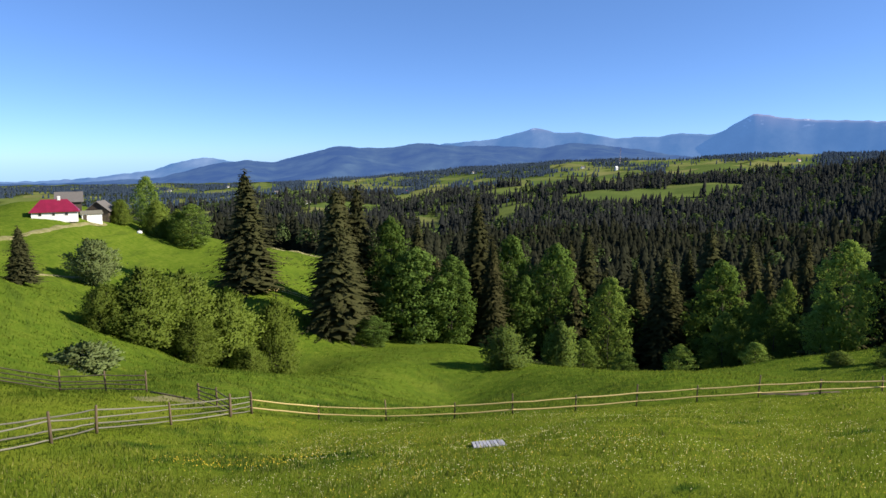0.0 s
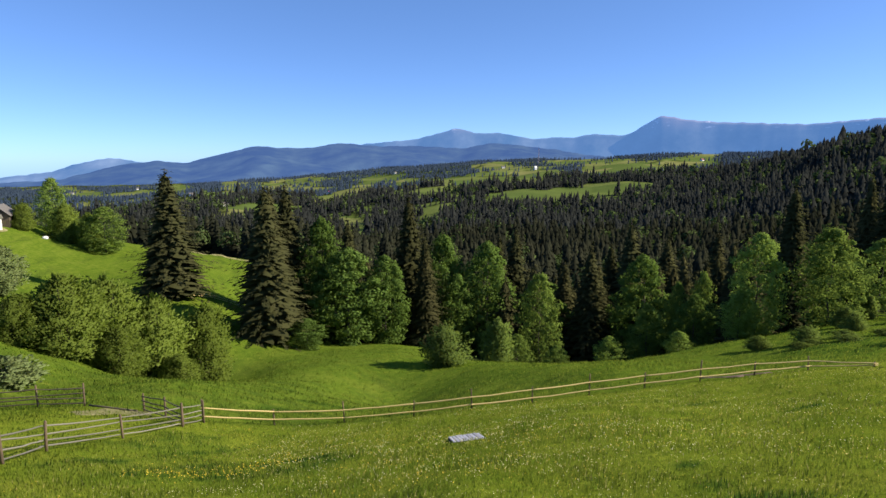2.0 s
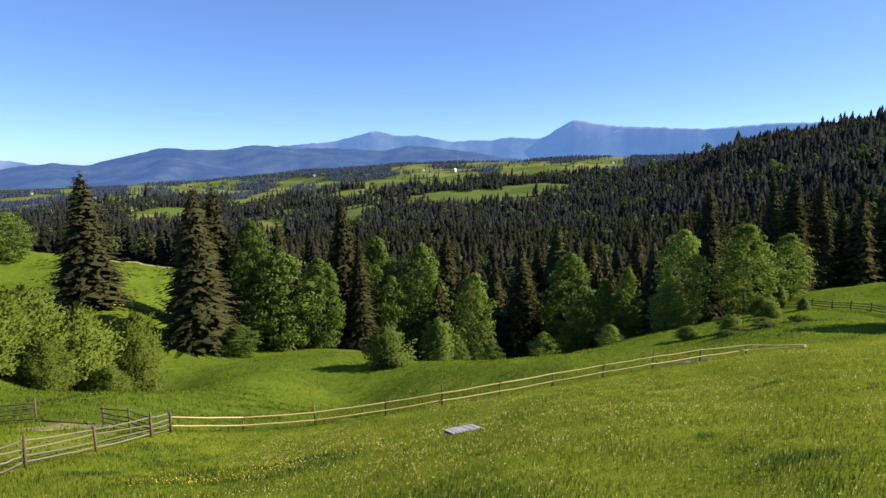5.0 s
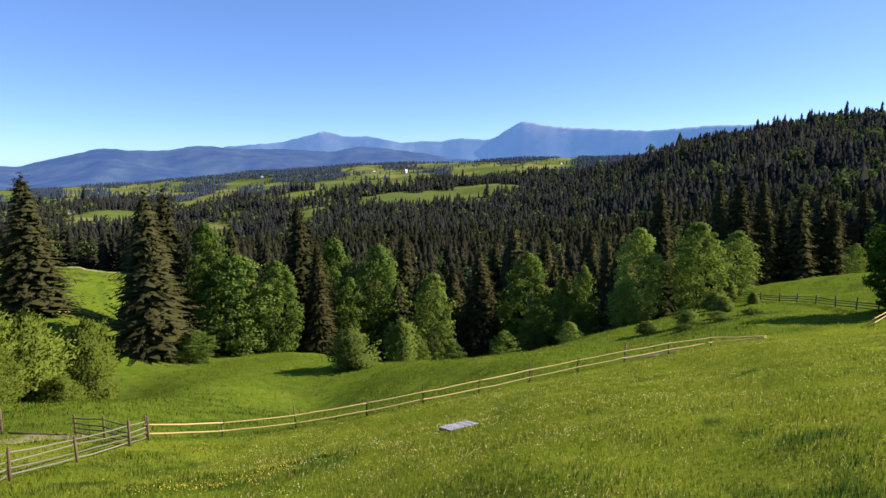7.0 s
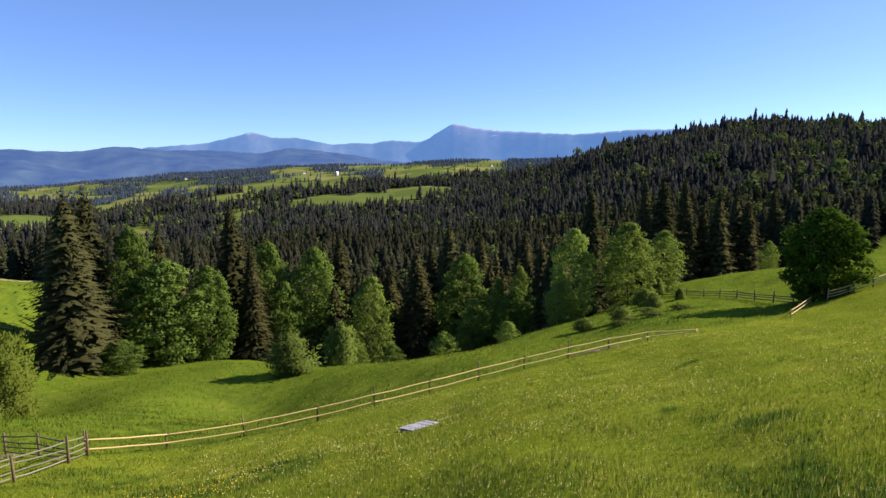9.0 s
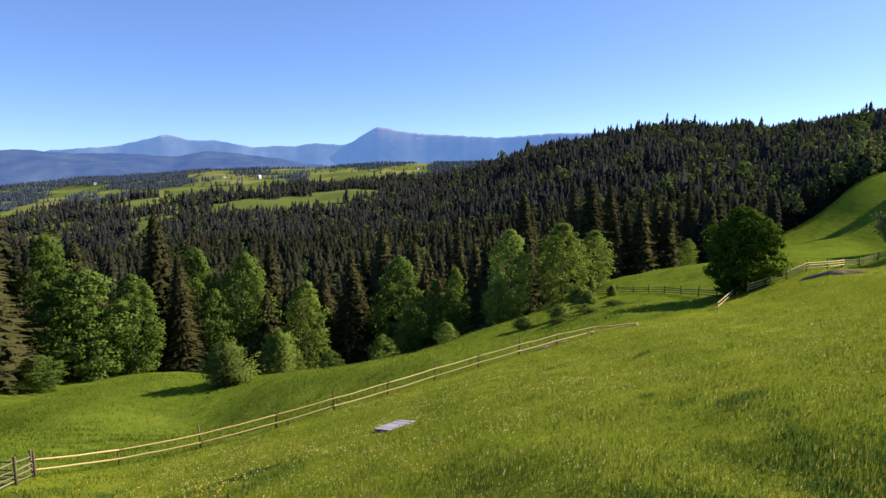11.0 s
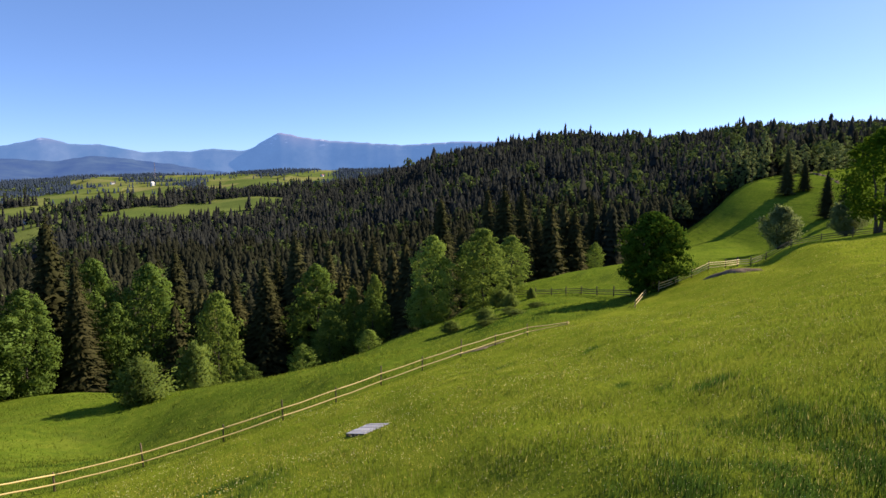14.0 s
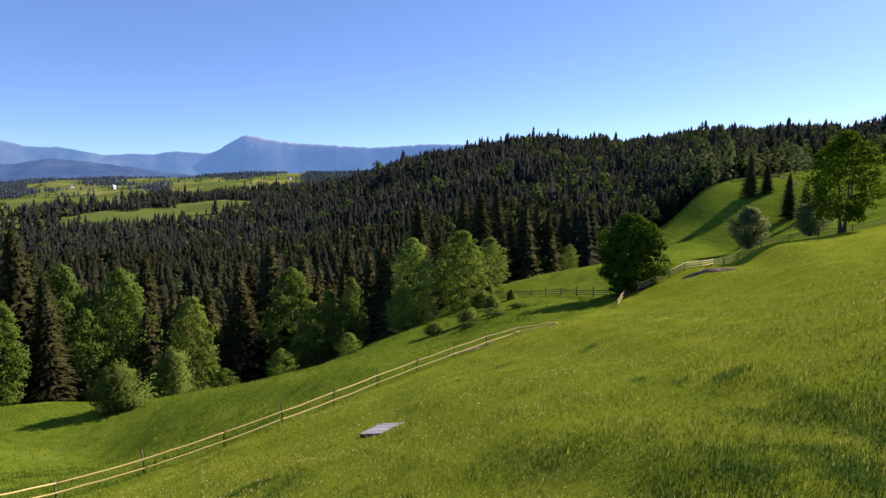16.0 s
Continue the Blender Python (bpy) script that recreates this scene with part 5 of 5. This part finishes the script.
def walls(bm, L, W, H, t=0.35, deep=1.2):
    for x0, x1, y0, y1 in ((-L / 2, L / 2, -W / 2, -W / 2 + t), (-L / 2, L / 2, W / 2 - t, W / 2), (-L / 2, -L / 2 + t, -W / 2 + t, W / 2 - t), (L / 2 - t, L / 2, -W / 2 + t, W / 2 - t)):
        box(bm, x0, x1, y0, y1, -deep, H)
    return bm


def roof_mesh(L, W, H, rise, eave, hip, mat, thick=0.12):
    """A ridged roof along x; hip: how far the ends slope in."""
    a, b = L / 2 + eave, W / 2 + eave
    lo = H - rise * eave / (W / 2)
    r = L / 2 - hip if hip else a
    top = [(-a, -b, lo), (a, -b, lo), (a, b, lo), (-a, b, lo), (-r, 0, H + rise), (r, 0, H + rise)]
    bot = [(x, y, z - thick) for x, y, z in top]
    f = [(0, 1, 5, 4), (2, 3, 4, 5), (1, 2, 5), (3, 0, 4)]
    faces = f + [tuple(i + 6 for i in q[::-1]) for q in f] if hip else f[:2] + [tuple(i + 6 for i in q[::-1]) for q in f[:2]]
    faces += [(0, 6, 7, 1), (2, 8, 9, 3)] + ([(1, 7, 8, 2), (3, 9, 6, 0)] if hip else [(1, 7, 11, 5), (5, 11, 8, 2), (3, 9, 10, 4), (4, 10, 6, 0)])
    return mesh_of("roof", top + bot, faces, mat)


def gables(x, W, H, rise, mat):
    v, f = [], []
    for d in (-0.12, 0.12):
        o = len(v)
        v += [(x + d, -W / 2, H), (x + d, W / 2, H), (x + d, 0, H + rise - 0.1)]
        f.append((o, o + 1, o + 2))
    f += [(0, 3, 4, 1), (1, 4, 5, 2), (2, 5, 3, 0)]
    return mesh_of("gable", v, f, mat)


def window(parent, x, y, z, w, hh, frame_mat):
    win = part("window", box(bmesh.new(), x - w / 2, x + w / 2, y - 0.06, y - 0.02, z, z + hh), M_GLASS, parent)
    for x0, x1, z0, z1 in ((x - w / 2 - 0.09, x - w / 2, z - 0.09, z + hh + 0.09), (x + w / 2, x + w / 2 + 0.09, z - 0.09, z + hh + 0.09), (x - w / 2, x + w / 2, z + hh, z + hh + 0.09), (x - w / 2, x + w / 2, z - 0.09, z)):
        part("window_frame", box(bmesh.new(), x0, x1, y - 0.09, y - 0.02, z0, z1), frame_mat, win)
    return win


def house(name, label, category, place, turn, L, W, H, rise, eave, hip, wall_mat, roof_mat, gable_mat=None, windows=(), door=None, chimney=None):
    ob = new(name)
    ob.matrix_world = pose(*place, 0, 0, turn)
    part("wall", walls(bmesh.new(), L, W, H), wall_mat, ob)
    part("roof", roof_mesh(L, W, H + 0.02, rise, eave, hip, roof_mat), None, ob)
    if not hip:
        for end in (-L / 2, L / 2):
            part("gable", gables(end, W, H, rise, gable_mat or wall_mat), None, ob)
    for x, z, w, hh in windows:
        window(ob, x, -W / 2, z, w, hh, M_GREYWOOD)
    if door:
        part("door", box(bmesh.new(), door - 0.5, door + 0.5, -W / 2 - 0.07, -W / 2 - 0.01, 0.0, 2.0), M_DARKWOOD, ob)
    if chimney:
        part("chimney", box(bmesh.new(), chimney - 0.35, chimney + 0.35, -0.35, 0.35, H, H + rise + 0.9, 0.03), M_PLASTER, ob)
    return tagged(ob, label, category)


house("farmhouse", "long white limewashed farmhouse with a dark red sheet-metal roof", "house", farm_spot(0.0, 3.6), 30, 11.4, 6.6, 2.4, 2.9, 0.6, 2.4, M_PLASTER, M_REDROOF,
      windows=((-3.6, 0.9, 0.55, 0.6), (-0.3, 0.9, 0.5, 0.5), (2.9, 0.9, 0.6, 0.6)), chimney=1.2)
house("barn", "old barn with a grey shingle roof and brown boards", "barn", farm_spot(4.2, 16.0), 30, 6.4, 6.0, 3.2, 2.4, 0.7, 0, M_DARKWOOD, M_SHINGLE, M_DARKWOOD)
house("outbuilding", "small white limewashed outbuilding with a low pale roof", "outbuilding", farm_spot(9.4, 9.2), 36, 5.4, 4.2, 2.5, 0.8, 0.35, 0, M_PLASTER, M_GREYWOOD, M_PLASTER, door=-1.9)
house("shed", "dark wooden shed with a weathered grey gable roof", "shed", farm_spot(12.6, 15.0), 100, 6.0, 6.2, 3.0, 2.6, 0.7, 0, M_DARKWOOD, M_SHINGLE, M_DARKWOOD)
house("cottage", "distant cottage with a dull red roof behind trees", "house", (-121.0, 262.0, h(-121, 262)), 20, 8, 6, 2.6, 2.6, 0.5, 1.5, M_PLASTER, M_REDROOF)


def log_pile(x, y, turn):
    ob = new("log_pile")
    ob.matrix_world = pose(x, y, h(x, y), 0, 0, turn)
    rng = np.random.RandomState(4)
    for layer in range(4):
        for k in range(7 - layer):
            yy = (k - (6 - layer) / 2) * 0.34
            zz = 0.12 + layer * 0.29
            L = 3.6 + rng.normal() * 0.25
            v, f = tube([(-L, yy, zz), (0, yy + rng.normal() * 0.03, zz), (L, yy, zz)], 0.165, 8)
            part("log", mesh_of("log", v, f, M_BARK, True), None, ob)
    return tagged(ob, "stack of dark logs on the hillside", "log pile")


log_pile(-98.5, 203.0, 20)


def boulder(x, y, size, seed, mat, label):
    bm = bmesh.new()
    bmesh.ops.create_icosphere(bm, subdivisions=2, radius=size)
    for v in bm.verts:
        v.co *= 1 + 0.22 * noise.noise(v.co * 1.4 / size + Vector((seed, 0, 0)))
        v.co.z *= 0.6
    me = bpy.data.meshes.new("boulder")
    bm.to_mesh(me)
    bm.free()
    me.materials.append(mat)
    ob = new("boulder", me)
    ob.location = (x, y, h(x, y) + size * 0.25)
    return tagged(ob, label, "stone")


boulder(-97.6, 197.5, 0.9, 3, M_PLASTER, "pale boulder lying in the hillside grass")
track("track_1", "sandy dirt track up to the farm", [(-104.8, 139.0), (-105.7, 146.5), (-108.3, 160.7), (-107.9, 171.5), (-106.9, 183.7), (-105.5, 192.0)], 2.4, M_TRACK, 0.28)
track("track_2", "pale path across the lower meadow", [(-70, 104), (-77, 112), (-79.1, 116.1), (-78.7, 124.0), (-78.0, 131.2)], 0.9, M_TRACK, 0.22)
track("track_3", "pale stony road above the far pasture", [(-78, 246), (-68.4, 249), (-61.7, 250.6), (-52, 252.5), (-45.6, 253.5), (-38, 254)], 1.7, M_TRACK, 0.4)
track("track_4", "brown cart track over the grassy hilltop", [(372, 130), (352, 121), (338, 113.6), (318, 103), (300, 94.5)], 1.3, M_MUD, 0.25)
house("church", "small white church on the distant hill", "church", (423, 1514, h(423, 1514) + 0.5), 20, 6, 5, 5, 3.5, 0.4, 0, M_PLASTER, M_PLASTER)
for k, (x, y, turn, red) in enumerate(((95, 868, 20, 0), (106, 886, 70, 0), (-201, 918, 30, 0), (-74, 1266, 80, 1), (367, 1631, 15, 0), (88, 1804, 40, 0), (-606, 1748, 30, 0), (-859, 1407, 60, 0), (-305, 1138, 20, 0), (-765, 1735, 10, 0), (800, 1400, 30, 1), (120, 1790, 0, 0))):
    house("cottage", "distant small white cottage with a red roof" if red else "distant small pale cottage with a grey roof", "house", (x, y, h(x, y) + 0.3), turn, 8, 5.5, 2.5, 2.6, 0.5, 0, M_PLASTER, M_REDROOF if red else M_SHINGLE, M_PLASTER)


def lattice_mast(x, y, tall):
    ob = new("lattice_mast")
    ob.location = (x, y, h(x, y))
    for a in range(4):
        c, s = math.cos(a * math.pi / 2 + 0.78), math.sin(a * math.pi / 2 + 0.78)
        part("leg", mesh_of("leg", *tube([(2.6 * c, 2.6 * s, -1), (0.5 * c, 0.5 * s, tall)], 0.16, 5), M_STEM), None, ob)
    for k in range(8):
        z0, z1 = tall * k / 8, tall * (k + 1) / 8
        r0, r1 = 2.6 - 2.1 * k / 8, 2.6 - 2.1 * (k + 1) / 8
        for a in range(4):
            p, q = a * math.pi / 2 + 0.78, (a + 1) * math.pi / 2 + 0.78
            part("brace", mesh_of("brace", *tube([(r0 * math.cos(p), r0 * math.sin(p), z0), (r1 * math.cos(q), r1 * math.sin(q), z1)], 0.08, 4), M_STEM), None, ob)
    return tagged(ob, "tall red and white lattice mast on the far hill", "mast")


lattice_mast(507, 1780, 46)
